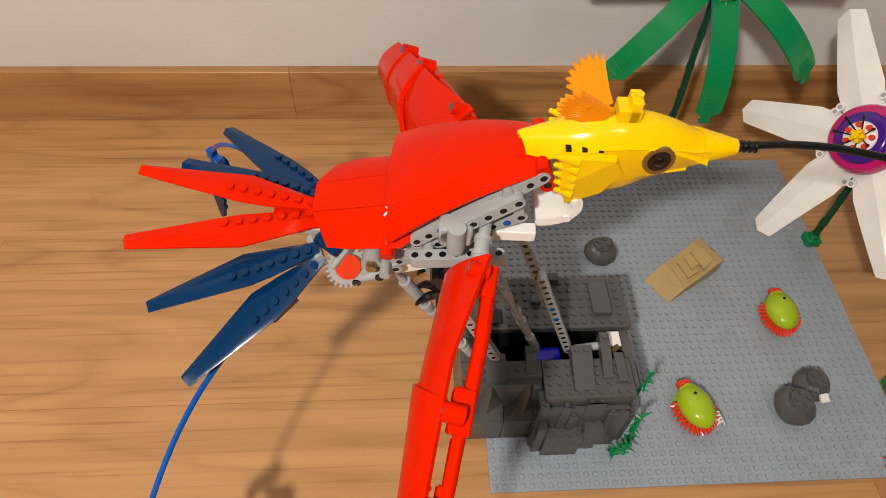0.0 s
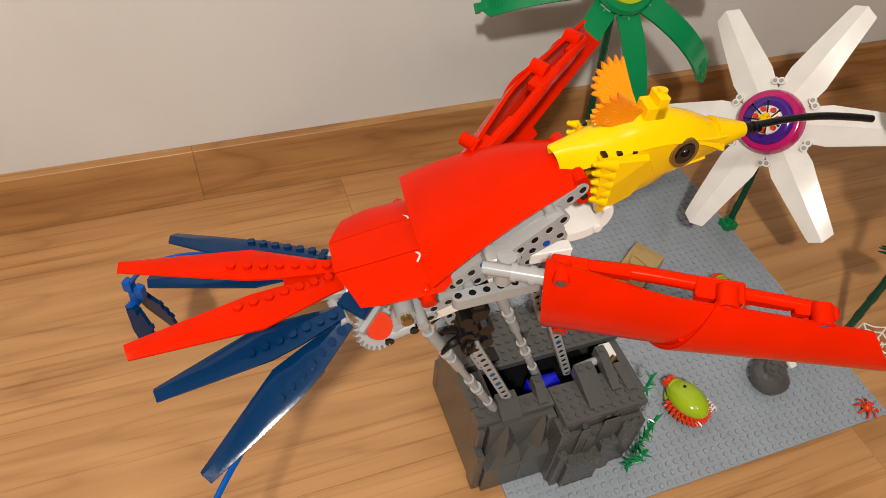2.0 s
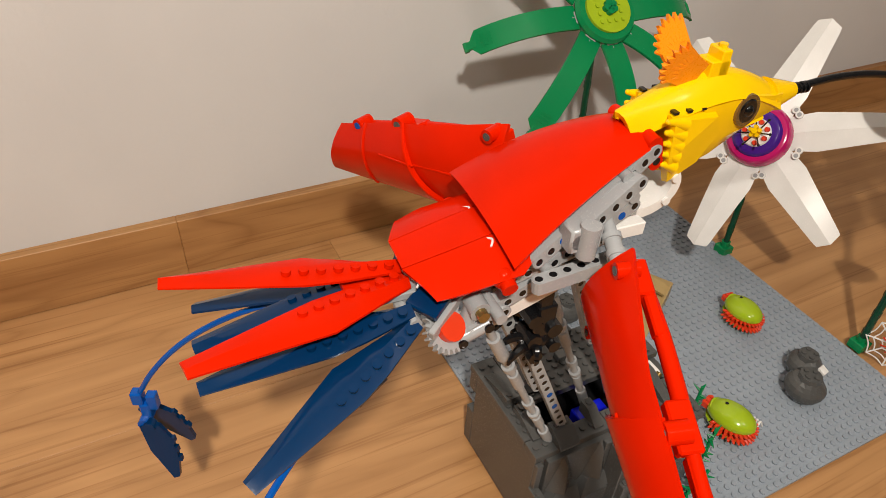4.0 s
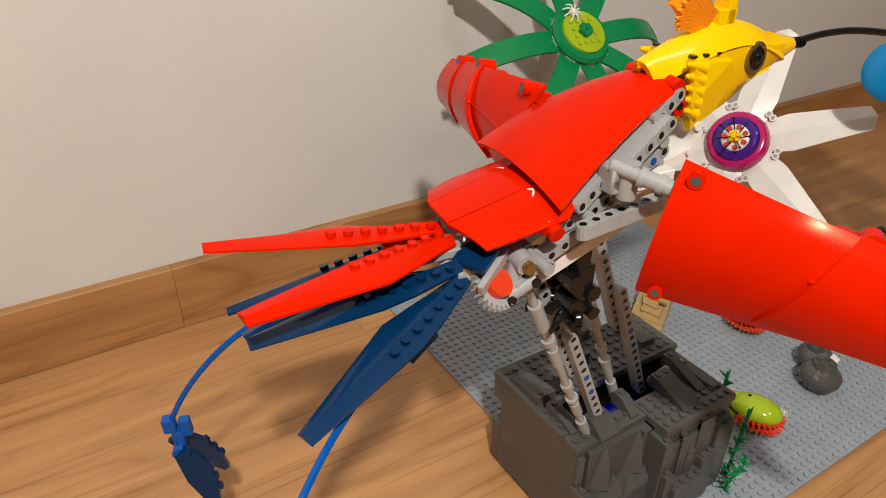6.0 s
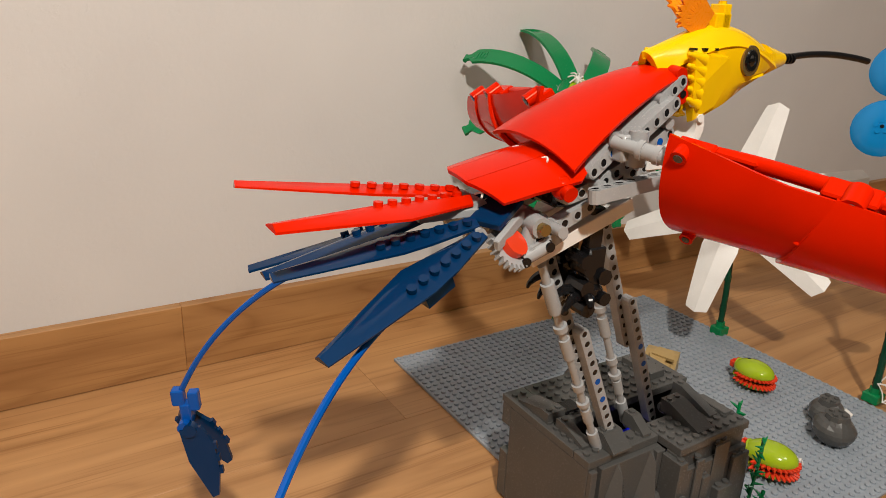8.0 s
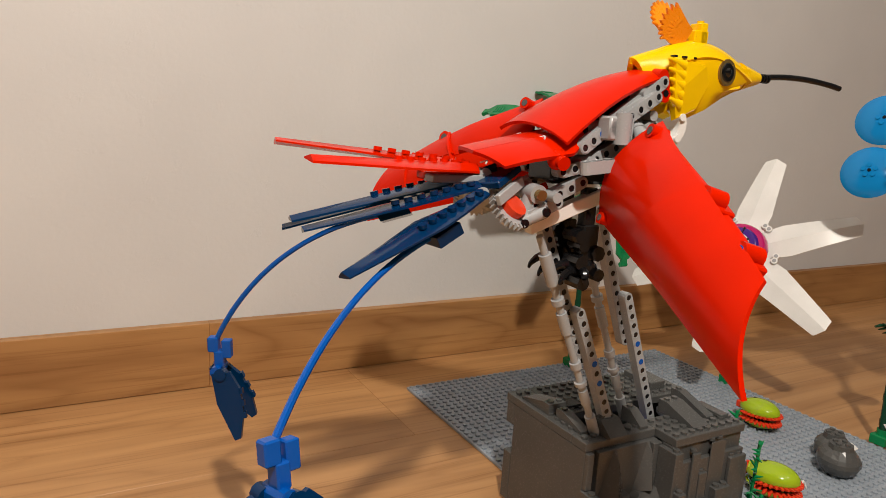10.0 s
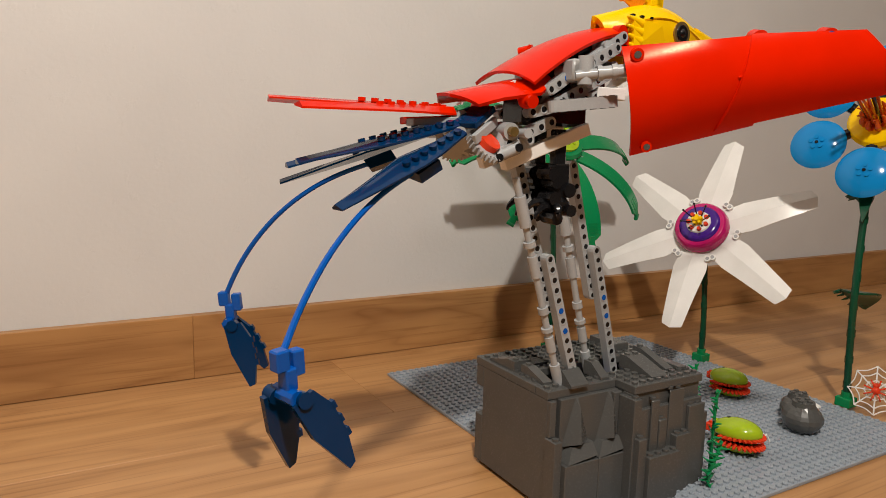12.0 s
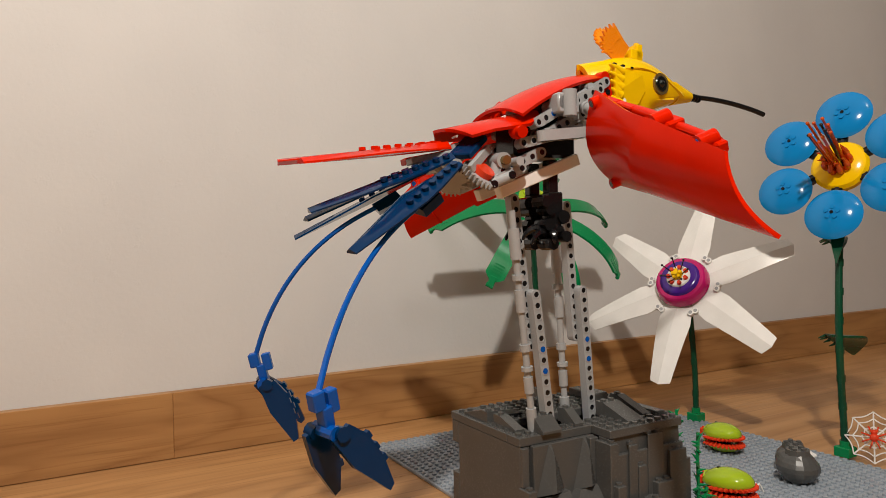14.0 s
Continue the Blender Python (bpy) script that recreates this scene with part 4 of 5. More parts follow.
def frame_parts():
    """The grey mechanism under the shell."""
    spec = [((-0.062, -0.0265, 0.2905), (0.002, -0.0150, 0.3330), (2, 7)), ((-0.040, -0.0300, 0.3060), (-0.010, -0.0240, 0.3230), ()),
            ((-0.050, -0.0225, 0.2840), (-0.006, -0.0190, 0.3060), (5,)), ((-0.070, -0.0190, 0.2760), (-0.012, -0.0190, 0.2905), ()),
            ((-0.088, -0.0210, 0.2560), (-0.056, -0.0200, 0.2700), (1,)), ((-0.092, -0.0235, 0.2500), (-0.074, -0.0225, 0.2580), ()),
            ((-0.062, -0.0335, 0.2795), (-0.0160, -0.0340, 0.2850), ())]
    for s in (-1, 1):
        for a, b, pins in spec:
            a2, b2 = (a[0], -s * a[1], a[2]), (b[0], -s * b[1], b[2])
            bm = B()
            f, spots, w = beam(bm, a2, b2, 0.0074, (0, 0, 1) if a[1] < -0.032 else (0, 1, 0), MB)
            o = bpart("frame_beam", bm, LIGHT_GREY, "light grey beam with round holes", False)
            holes(o, f, spots, w, pins)
            if b[2] > 0.32:
                FRONT.append(o)
    for x, z, w in ((-0.055, 0.283, 0.030), (-0.030, 0.296, 0.028), (-0.008, 0.312, 0.024), (-0.080, 0.262, 0.034), (-0.015, 0.325, 0.024)):
        bm = B()
        rod(bm, (x, -w, z), (x, w, z), 0.0032, None, 10, MB)
        for y in (-0.012, 0.0, 0.012):
            rod(bm, (x, y - 0.003, z), (x, y + 0.003, z), 0.0048, None, 12, MB)
        ax = bpart("cross_axle", bm, LIGHT_GREY, "grey cross axle with bushes")
        if z > 0.31:
            FRONT.append(ax)
    # black boxes added to darken the open body like shade
    bm = B()
    box(bm, (-0.048, -0.0125, 0.2925), (-0.004, 0.0125, 0.3150), MB, 0.002)
    bpart("shade_core", bm, BLACK, "added black box for the shade inside the body", False)
    bm = B()
    box(bm, (-0.072, -0.014, 0.268), (-0.020, 0.014, 0.292), MB, 0.002)
    bpart("lower_shade_core", bm, BLACK, "added black box for the shade lower in the body", False)
    bm = B()
    rod(bm, (-0.018, -0.0130, 0.3190), (-0.018, -0.008, 0.3190), 0.0125, None, 20, MB)
    for k in range(20):
        a = 2 * math.pi * k / 20
        p = Vector((-0.018 + 0.0128 * math.cos(a), -0.0105, 0.3190 + 0.0128 * math.sin(a)))
        ball(bm, p, 0.0016, MB, (1, 1.5, 1), 6, 4)
    FRONT.append(bpart("black_gear", bm, BLACK, "black gear wheel under the shell"))
    # white chest
    bm = B()
    def chest(u, v):
        a = radians(55 - 150 * u)
        return (0.006 + 0.022 * math.cos(a), (v - 0.5) * 0.030, 0.3075 + 0.017 * math.sin(a))
    sheet(bm, chest, 12, 4, 0.006, MB)
    ch = bpart("chest", bm, WHITE, "curved white chest bricks", True)
    for y in (-0.0152, 0.0152):
        for a in (20, -35):
            bm = B()
            p = Vector((0.005 + 0.019 * math.cos(radians(a)), y, 0.3075 + 0.015 * math.sin(radians(a))))
            rod(bm, p, p + Vector((0, 0.0015 if y > 0 else -0.0015, 0)), 0.0024, None, 10, MB)
            bpart("stud", bm, WHITE, "", True, ch)
    for s in (-1, 1):
        bm = B()
        box(bm, (-0.020, s * 0.0165, 0.2870), (0.004, s * 0.0240, 0.2950), MB @ Matrix.Translation((0, 0, 0)), 0.0006)
        bpart("white_brick", bm, WHITE, "white brick under the breast", False)
        bm = B()
        f, spots, w = beam(bm, (-0.084, s * 0.0150, 0.2430), (-0.024, s * 0.0150, 0.2660), 0.0080, (0, 1, 0), MB)
        bm.clear()
        box(bm, (-0.003, -0.0042, -0.0040), (0.0675, 0.0042, 0.0040), f, 0.0005)
        bpart("belly_brick", bm, WHITE, "white brick along the belly", False)
        # gear at the tail hinge
        g = MB @ Matrix.Translation((-0.1040, s * 0.0215, 0.2530)) @ pose(0, 0, 0, -s * 40, 24, 0)
        bm = B()
        rim = []
        for k in range(24):
            for da, r in ((-4.6, 0.0110), (-2.2, 0.0134), (2.2, 0.0134), (4.6, 0.0110)):
                rim.append((r * math.cos(radians(15 * k + da)), r * math.sin(radians(15 * k + da))))
        prism(bm, rim, -0.0020, 0.0020, g)
        gw = bpart("tail_gear", bm, LIGHT_GREY, "grey toothed gear at the tail hinge", False)
        bm = B()
        rod(bm, (0, 0, 0.001), (0, 0, 0.0062), 0.0076, None, 20, g)
        bpart("gear_hub", bm, BRIGHT_RED, "red round gear hub", True, gw)
        bm = B()
        rod(bm, (-0.088, s * 0.012, 0.2640), (-0.088, s * 0.0265, 0.2630), 0.0056, None, 14, MB)
        rod(bm, (-0.0935, s * 0.0200, 0.2480), (-0.0880, s * 0.0200, 0.2640), 0.0048, None, 12, MB)
        rod(bm, (-0.0980, s * 0.0250, 0.2470), (-0.0820, s * 0.0250, 0.2530), 0.0042, None, 12, MB)
        ax = bpart("axle_block", bm, LIGHT_GREY, "grey axle connector block", True)
        bm = B()
        rod(bm, (-0.088, s * 0.026, 0.2630), (-0.088, s * 0.0305, 0.2628), 0.0032, None, 12, MB)
        bpart("axle_tip", bm, GOLD, "tan axle end", True, ax)
        bm = B()
        for x, z in ((-0.0975, 0.2465), (-0.0835, 0.2530)):
            rod(bm, (x, s * 0.0285, z), (x, s * 0.0298, z), 0.0027, None, 12, MB)
        bpart("axle_hole", bm, BLACK, "dark axle holes", True, ax)
        # foot with black claws
        bm = B()
        box(bm, (-0.0460, s * 0.0120 - 0.004, 0.2420), (-0.0370, s * 0.0120 + 0.004, 0.2660), MB, 0.001)
        box(bm, (-0.0480, s * 0.0120 - 0.005, 0.2200), (-0.0360, s * 0.0120 + 0.005, 0.2430), MB @ Matrix.Translation((0.002, 0, 0)), 0.001)
        ball(bm, (-0.0400, s * 0.012, 0.2160), 0.0075, MB, (1.1, 0.9, 0.9), 10, 7)
        rod(bm, (-0.046, s * 0.012 - 0.007, 0.2300), (-0.046, s * 0.012 + 0.007, 0.2300), 0.0038, None, 10, MB)
        for kx, kz, kr in ((-0.0490, 0.2360, 0.0046), (-0.0350, 0.2250, 0.0050), (-0.0470, 0.2195, 0.0048), (-0.0330, 0.2110, 0.0042), (-0.0445, 0.2060, 0.0046)):
            rod(bm, (kx, s * 0.012 - 0.0075, kz), (kx, s * 0.012 + 0.0075, kz), kr, None, 8, MB)
        ft = bpart("foot", bm, BLACK, "glossy black clawed foot", False)
        bm = B()
        rod(bm, (-0.0415, s * 0.0160, 0.2580), (-0.0415, s * 0.0168, 0.2580), 0.0026, None, 10, MB)
        bpart("pin", bm, BLUE, "blue pin", True, ft)
        for k, (dx, dy) in enumerate(((-0.020, -0.006), (-0.021, 0.004), (-0.004, -0.011), (0.012, -0.003))):
            bm = B()
            p = Vector((-0.043, s * 0.012, 0.2130 + 0.003 * (k % 2)))
            hose(bm, [p, p + Vector((dx * 0.55, dy * 0.7, 0.001)), p + Vector((dx * 0.85, dy, -0.003)), p + Vector((dx * 0.95, dy * 1.05, -0.007))], lambda t: 0.0040 * (1 - 0.8 * t), 7, MB)
            bpart("claw", bm, BLACK, "", True, ft)


frame_parts()


# ---- tail ----
def feather(name, mat, base, tip, parent, roll=0.0, side=1):
    """A long wedge feather from base to tip, creased, with studs along its inner half."""
    a, b = Vector(base), Vector(tip)
    x = (b - a).normalized()
    L = (b - a).length
    y = Vector((0, 0, 1)).cross(x).normalized()
    f = Matrix((x, y, x.cross(y))).transposed().to_4x4() @ pose(0, 0, 0, roll, 0, 0)
    f.translation = a
    bm = B()
    st = [(0.0, 0.0045, 0.0045), (0.10, 0.0060, 0.0060), (0.26, 0.0095, 0.0085), (0.42, 0.0128, 0.0095), (0.70, 0.0088, 0.0070), (1.0, 0.0045, 0.0040)]
    rings = []
    for u, w1, w2 in st:
        t = 0.0034 * (1 - 0.45 * u)
        rings.append([(u * L, -w2, -t * 0.2), (u * L, -w2, t * 0.25), (u * L, 0.0018, t), (u * L, w1, -0.0010), (u * L, w1, -0.0022)] if side > 0 else
                     [(u * L, -w1, -0.0022), (u * L, -w1, -0.0010), (u * L, -0.0018, t), (u * L, w2, t * 0.25), (u * L, w2, -t * 0.2)])
    loft(bm, rings, f)
    o = part(name, bm, mat, parent, "", True)
    for k in range(7):
        bm = B()
        studs(bm, [(L * (0.055 + 0.074 * k), side * -0.0020, 0.0026)], 0.0024, 0.0019, 10, f)
        part("stud", bm, mat, o, "", True)
    return o, f, L


FANS = {}


def red_tail():
    m = MB @ Matrix.Translation((-0.116, 0.002, 0.2735))
    fan = new("tail_top")
    fan.parent, fan.matrix_basis = bird, m
    FANS["red"] = (fan, m)
    c = Vector((-0.116, 0.002, 0.2735))
    for base, tip, s in (((-0.119, -0.0035, 0.2745), (-0.2260, -0.0289, 0.2805), -1), ((-0.119, 0.0060, 0.2755), (-0.2295, 0.0205, 0.2866), 1)):
        feather("feather", RED, Vector(base) - c, Vector(tip) - c, fan, 0, -s)
        bm = B()
        box(bm, Vector(base) - c + Vector((-0.030, -0.006, -0.0075)), Vector(base) - c + Vector((0.004, 0.006, -0.0030)), I4, 0.0006)
        part("carrier_plate", bm, LIGHT_GREY if s < 0 else RED, fan, "plate under the feathers")
    bm = B()
    rod(bm, (0.002, -0.010, -0.002), (0.002, 0.012, -0.002), 0.0042, None, 12)
    part("hinge", bm, LIGHT_GREY, fan, "grey tail hinge", True)


def blue_tail(s):
    c = Vector((-0.116, s * 0.0150, 0.2630))
    m = MB @ Matrix.Translation(c)
    fan = new("tail_side")
    fan.parent, fan.matrix_basis = bird, m
    FANS["near" if s < 0 else "far"] = (fan, m)
    outer = feather("feather", DARK_BLUE, (-0.005, s * 0.006, -0.001), Vector((-0.2133, -0.0520, 0.2265) if s < 0 else (-0.2203, 0.0537, 0.2358)) - c, fan, s * 14, s)
    feather("feather", DARK_BLUE, (-0.005, s * 0.001, 0.003), Vector((-0.2218, s * 0.0093, 0.2483)) - c, fan, s * 8, s)
    bm = B()
    box(bm, (-0.002, -0.009, -0.001), (0.024, 0.009, 0.0035), pose(0.0, s * 0.003, 0.0025, 0, -22, s * -28), 0.0008)
    part("hinge_slope", bm, DARK_BLUE, fan, "dark blue hinge slope")
    bm = B()
    box(bm, (-0.008, s * 0.010, -0.006), (0.020, s * 0.0135, 0.0005), pose(0.0, 0, 0.0, 0, -22, s * -28), 0.0006)
    rod(bm, (-0.006, -0.008, -0.001), (-0.006, 0.010, -0.001), 0.0036, None, 10)
    part("hinge_plate", bm, LIGHT_GREY, fan, "pale grey hinge plate")
    bm = B()
    _, f, L = outer
    prism(bm, [(L * 0.26, -0.011), (L * 0.44, -0.0115), (L * 0.46, -0.0045), (L * 0.28, -0.0035)], -0.007, 0.007, f @ Matrix(((1, 0, 0, 0), (0, 0, 1, 0), (0, 1, 0, 0), (0, 0, 0, 1))))
    part("under_wedge", bm, DARK_BLUE, fan, "dark wedge under the feather")
    # streamer hose with a hanging blade
    base = f @ Vector((L * 0.50, 0, -0.0065))
    end = Vector(STREAM_END[s]) - c
    knee = base + (f.to_3x3() @ Vector((1, 0, 0))) * (end - base).length * (0.44 if s < 0 else 0.52)
    curve = [base * (1 - t) ** 2 + knee * (2 * t * (1 - t)) + end * t * t for t in (k / 6 for k in range(1, 7))]
    bm = B()
    hose(bm, [f @ Vector((L * 0.30, 0, -0.0075)), base] + curve, 0.0017, 8)
    part("streamer", bm, BLUE, fan, "bright blue curved hose", True)
    g = Matrix.Translation(end) @ pose(0, 0, 0, 0, 0, s * -20)
    bm = B()
    box(bm, (-0.003, -0.0035, -0.004), (0.004, 0.0035, 0.006), g, 0.0008)
    box(bm, (0.001, -0.004, -0.014), (0.007, 0.004, -0.003), g, 0.0008)
    rod(bm, (0.003, -0.008, -0.016), (0.003, 0.008, -0.016), 0.0038, None, 10, g)
    box(bm, (0.006, -0.003, -0.008), (0.012, 0.003, 0.004), g, 0.0006)
    part("clip_block", bm, BLUE, fan, "bright blue clip bricks")
    for d in (-1, 1):
        bm = B()
        h = g @ Matrix.Translation((0.004 - 0.003 * d, d * 0.008, -0.020)) @ pose(0, 0, 0, d * 8, -15 - 7 * d * s, 0)
        fr = Matrix(((1, 0, 0, 0), (0, 0, 1, 0), (0, 1, 0, 0), (0, 0, 0, 1)))
        prism(bm, [(-0.006, 0.004), (0.006, 0.004), (0.011, -0.008), (0.011, -0.024), (0.007, -0.040), (0.003, -0.041), (-0.005, -0.016)], -0.0016, 0.0016, h @ fr)
        bl = part("blade", bm, DARK_BLUE, fan, "dark blue pointed blade")
        bm = B()
        rod(bm, (0, -0.003, 0.003), (0, 0.003, 0.003), 0.0040, None, 10, h)
        for k in range(3):
            box(bm, (0.0105, -0.0016, -0.011 - 0.008 * k), (0.0125, 0.0016, -0.007 - 0.008 * k), h)
        part("blade_clip", bm, DARK_BLUE, bl, "", True)


STREAM_END = {-1: (-0.2627, -0.1089, 0.1694), 1: (-0.2655, 0.0748, 0.1565)}
red_tail()
blue_tail(-1)
blue_tail(1)


# ---- wings ----
def wing(s):
    """s = -1: the wing on the camera's side. Spar along x, chord down z, y is mirrored for the other side."""
    k = s
    w = new("wing")
    w.parent = bird
    def inner(u, v):
        x = 0.010 + 0.082 * u
        top, low = 0.0135 - 0.0015 * u, -0.0545 + 0.012 * u
        z = top + (low - top) * v
        lip = 0.0090 * min(1, u * 1.5) * (1 - v) ** 2
        y = k * (0.0145 * math.sin(math.pi * v) ** 0.85 - 0.0035 + lip)
        return (x + 0.003 * v * (1 - u), y, z)
    bm = B()
    sheet(bm, inner, 10, 12, 0.0022)
    p1 = part("wing_panel", bm, RED, w, "curved red inner wing panel", True)
    def outer(u, v):
        x = 0.086 + 0.094 * u - 0.024 * v * (1 - u)
        top, low = 0.0130 - 0.0050 * u, -0.0430 + 0.0140 * u
        z = top + (low - top) * v
        sweep = 0.034 * u * max(0, v - 0.0)
        y = k * ((0.0140 - 0.0070 * u) * math.sin(math.pi * v) ** 0.85 + 0.0012 + 0.0010 * u + 0.0045 * (1 - v) ** 2 * (1 - 0.5 * u))
        return (x + sweep * 0.75 - 0.026 * u + 0.004 * v, y, z)
    bm = B()
    sheet(bm, outer, 12, 12, 0.0022)
    part("wing_panel", bm, RED, w, "curved red outer wing panel", True)
    for line in ([outer(0.01, v / 6) for v in range(7)], [outer(0.56 + 0.10 * (v / 6 - 0.4) ** 2, v / 6) for v in range(7)]):
        bm = B()
        hose(bm, line, 0.0013, 6)
        part("seam_lip", bm, RED, p1, "raised lip at the panel overlap", True)
    bm = B()
    hose(bm, [inner(0.22, 0.46), inner(0.5, 0.42), inner(0.8, 0.40), outer(0.0, 0.40), outer(0.35, 0.36)], 0.0008, 6)
    part("long_crease", bm, RED, p1, "fine raised crease line", True)
    bm = B()
    hose(bm, [inner(0.01, 0.50), inner(0.09, 0.50), inner(0.17, 0.47)], 0.0012, 6)
    part("short_crease", bm, RED, p1, "short raised step", True)
    bm = B()
    if k < 0:
        rod(bm, (-0.004, 0, 0.000), (0.012, 0, 0.000), 0.0042, None, 14)
        rod(bm, (-0.020, 0, 0.0), (-0.002, 0, 0.0), 0.0034, None, 12)
        rod(bm, (-0.006, 0, 0.0), (-0.003, 0, 0.0), 0.0050, None, 14)
        rod(bm, (0.003, 0, 0.0), (0.006, 0, 0.0), 0.0050, None, 14)
    else:
        rod(bm, (0.003, 0, -0.006), (0.014, 0, -0.006), 0.0030, None, 14)
    part("wing_shaft", bm, LIGHT_GREY, w, "light grey wing shaft", True)
    for bx, bz, r in ((0.018, 0.0095, 0.0040), (0.0225, -0.0490, 0.0036), (0.0915, 0.0110, 0.0050), (0.133, 0.0080, 0.0046)):
        bm = B()
        rod(bm, (bx, k * -0.004, bz), (bx, k * 0.0068, bz), r, None, 16)
        b = part("pin_boss", bm, RED, w, "red pin boss", True)
        # dark grey disc paints the shade in a hole; blue is a pin
        bm = B()
        rod(bm, (bx, k * 0.0064, bz), (bx, k * 0.0072, bz), r * 0.58, None, 14)
        part("pin_hole", bm, BLUE if bx > 0.12 else DARK_GREY, b, "disc: blue pin end, dark grey shade of a hole")
    bm = B()
    hose(bm, [(0.014, k * -0.006, 0.004), (0.05, k * -0.0075, 0.005), (0.088, k * -0.006, 0.006)], 0.0038, 10)
    hose(bm, [(0.092, k * -0.005, 0.006), (0.135, k * -0.004, 0.005)], 0.0032, 10)
    part("spar", bm, RED, w, "red tubular spar behind the panels", True)
    for x0, x1, d0, d1, z in ((0.012, 0.030, 0.0095, -0.0010, 0.0055), (0.030, 0.050, 0.0090, 0.0035, 0.0055), (0.078, 0.100, 0.0090, -0.0020, 0.0070), (0.100, 0.122, 0.0075, 0.0015, 0.0045), (0.122, 0.141, 0.0060, -0.0010, 0.0040)):
        bm = B()
        box(bm, (x0, k * -d0, z - 0.0035), (x1, k * -d1, z + 0.0032), I4, 0.0010)
        part("spar_cover", bm, RED, w, "red stepped cover along the leading edge")
    bm = B()
    box(bm, (0.014, k * 0.0062 - 0.0012, -0.0110), (0.030, k * 0.0062 + 0.0018, -0.0100), I4)
    part("crease", bm, RED, p1)
    return w


near_wing, far_wing = wing(-1), wing(1)

# shoulder blocks that carry the wing shafts
for s in (-1, 1):
    bm = B()
    box(bm, (-0.050, s * 0.030 - 0.006, 0.2960), (-0.032, s * 0.030 + 0.006, 0.3100), MB, 0.0012)
    rod(bm, (-0.0405, s * 0.036, 0.2940), (-0.0405, s * 0.036, 0.3120), 0.0050, None, 12, MB)
    rod(bm, (-0.045, s * 0.014, 0.303), (-0.045, s * 0.036, 0.303), 0.0044, None, 12, MB)
    bpart("shoulder", bm, LIGHT_GREY, "grey shoulder joint")


# ---- legs ----
LEGS = []


def leg(kind, base, top, name):
    a, b = Vector(base), Vector(top)
    th = empty(name, Matrix.Translation(a), "light grey jointed support strut between rock and bird", "strut", "struts under the bird")
    d = b - a
    if kind == "tube":
        bm = B()
        rod(bm, (0, 0, 0), d, 0.0025, None, 12)
        part("axle", bm, LIGHT_GREY, th, "", True)
        for u, r, h in ((0.10, 0.0046, 0.020), (0.26, 0.0042, 0.012), (0.42, 0.0047, 0.005), (0.62, 0.0044, 0.016), (0.86, 0.0050, 0.022), (0.72, 0.0052, 0.004), (0.33, 0.0052, 0.003)):
            bm = B()
            p, q = d * u, d.normalized() * h / 2
            rod(bm, p - q, p + q, r * 0.84, None, 14)
            part("sleeve", bm, LIGHT_GREY, th, "", True)
    else:
        n = d.normalized()
        off = Vector((0.0075, 0, 0.002))
        for i, (u0, u1, o, pins) in enumerate(((0.0, 0.62, Vector((0, 0, 0)), (7, 9)), (0.40, 1.0, Vector((-0.004, 0.0078, 0)), ()))):
            bm = B()
            f, spots, w = beam(bm, d * u0 + o, d * u1 + o, 0.0074, (0.0, 1, 0.0))
            bo = part("beam", bm, LIGHT_GREY, th, "light grey beam with round holes")
            holes(bo, f, spots, w, pins)
    LEGS.append((th, a, b))


leg("tube", (-0.0040, 0.0750, 0.082), (-0.0760, 0.0700, 0.2360), "support_strut")
leg("beam", (0.0120, 0.0770, 0.078), (-0.0600, 0.0790, 0.2450), "support_strut")
leg("tube", (0.0400, 0.0930, 0.082), (-0.0180, 0.0950, 0.2250), "support_strut")
leg("beam", (0.0670, 0.0960, 0.080), (0.0060, 0.1000, 0.2450), "support_strut")


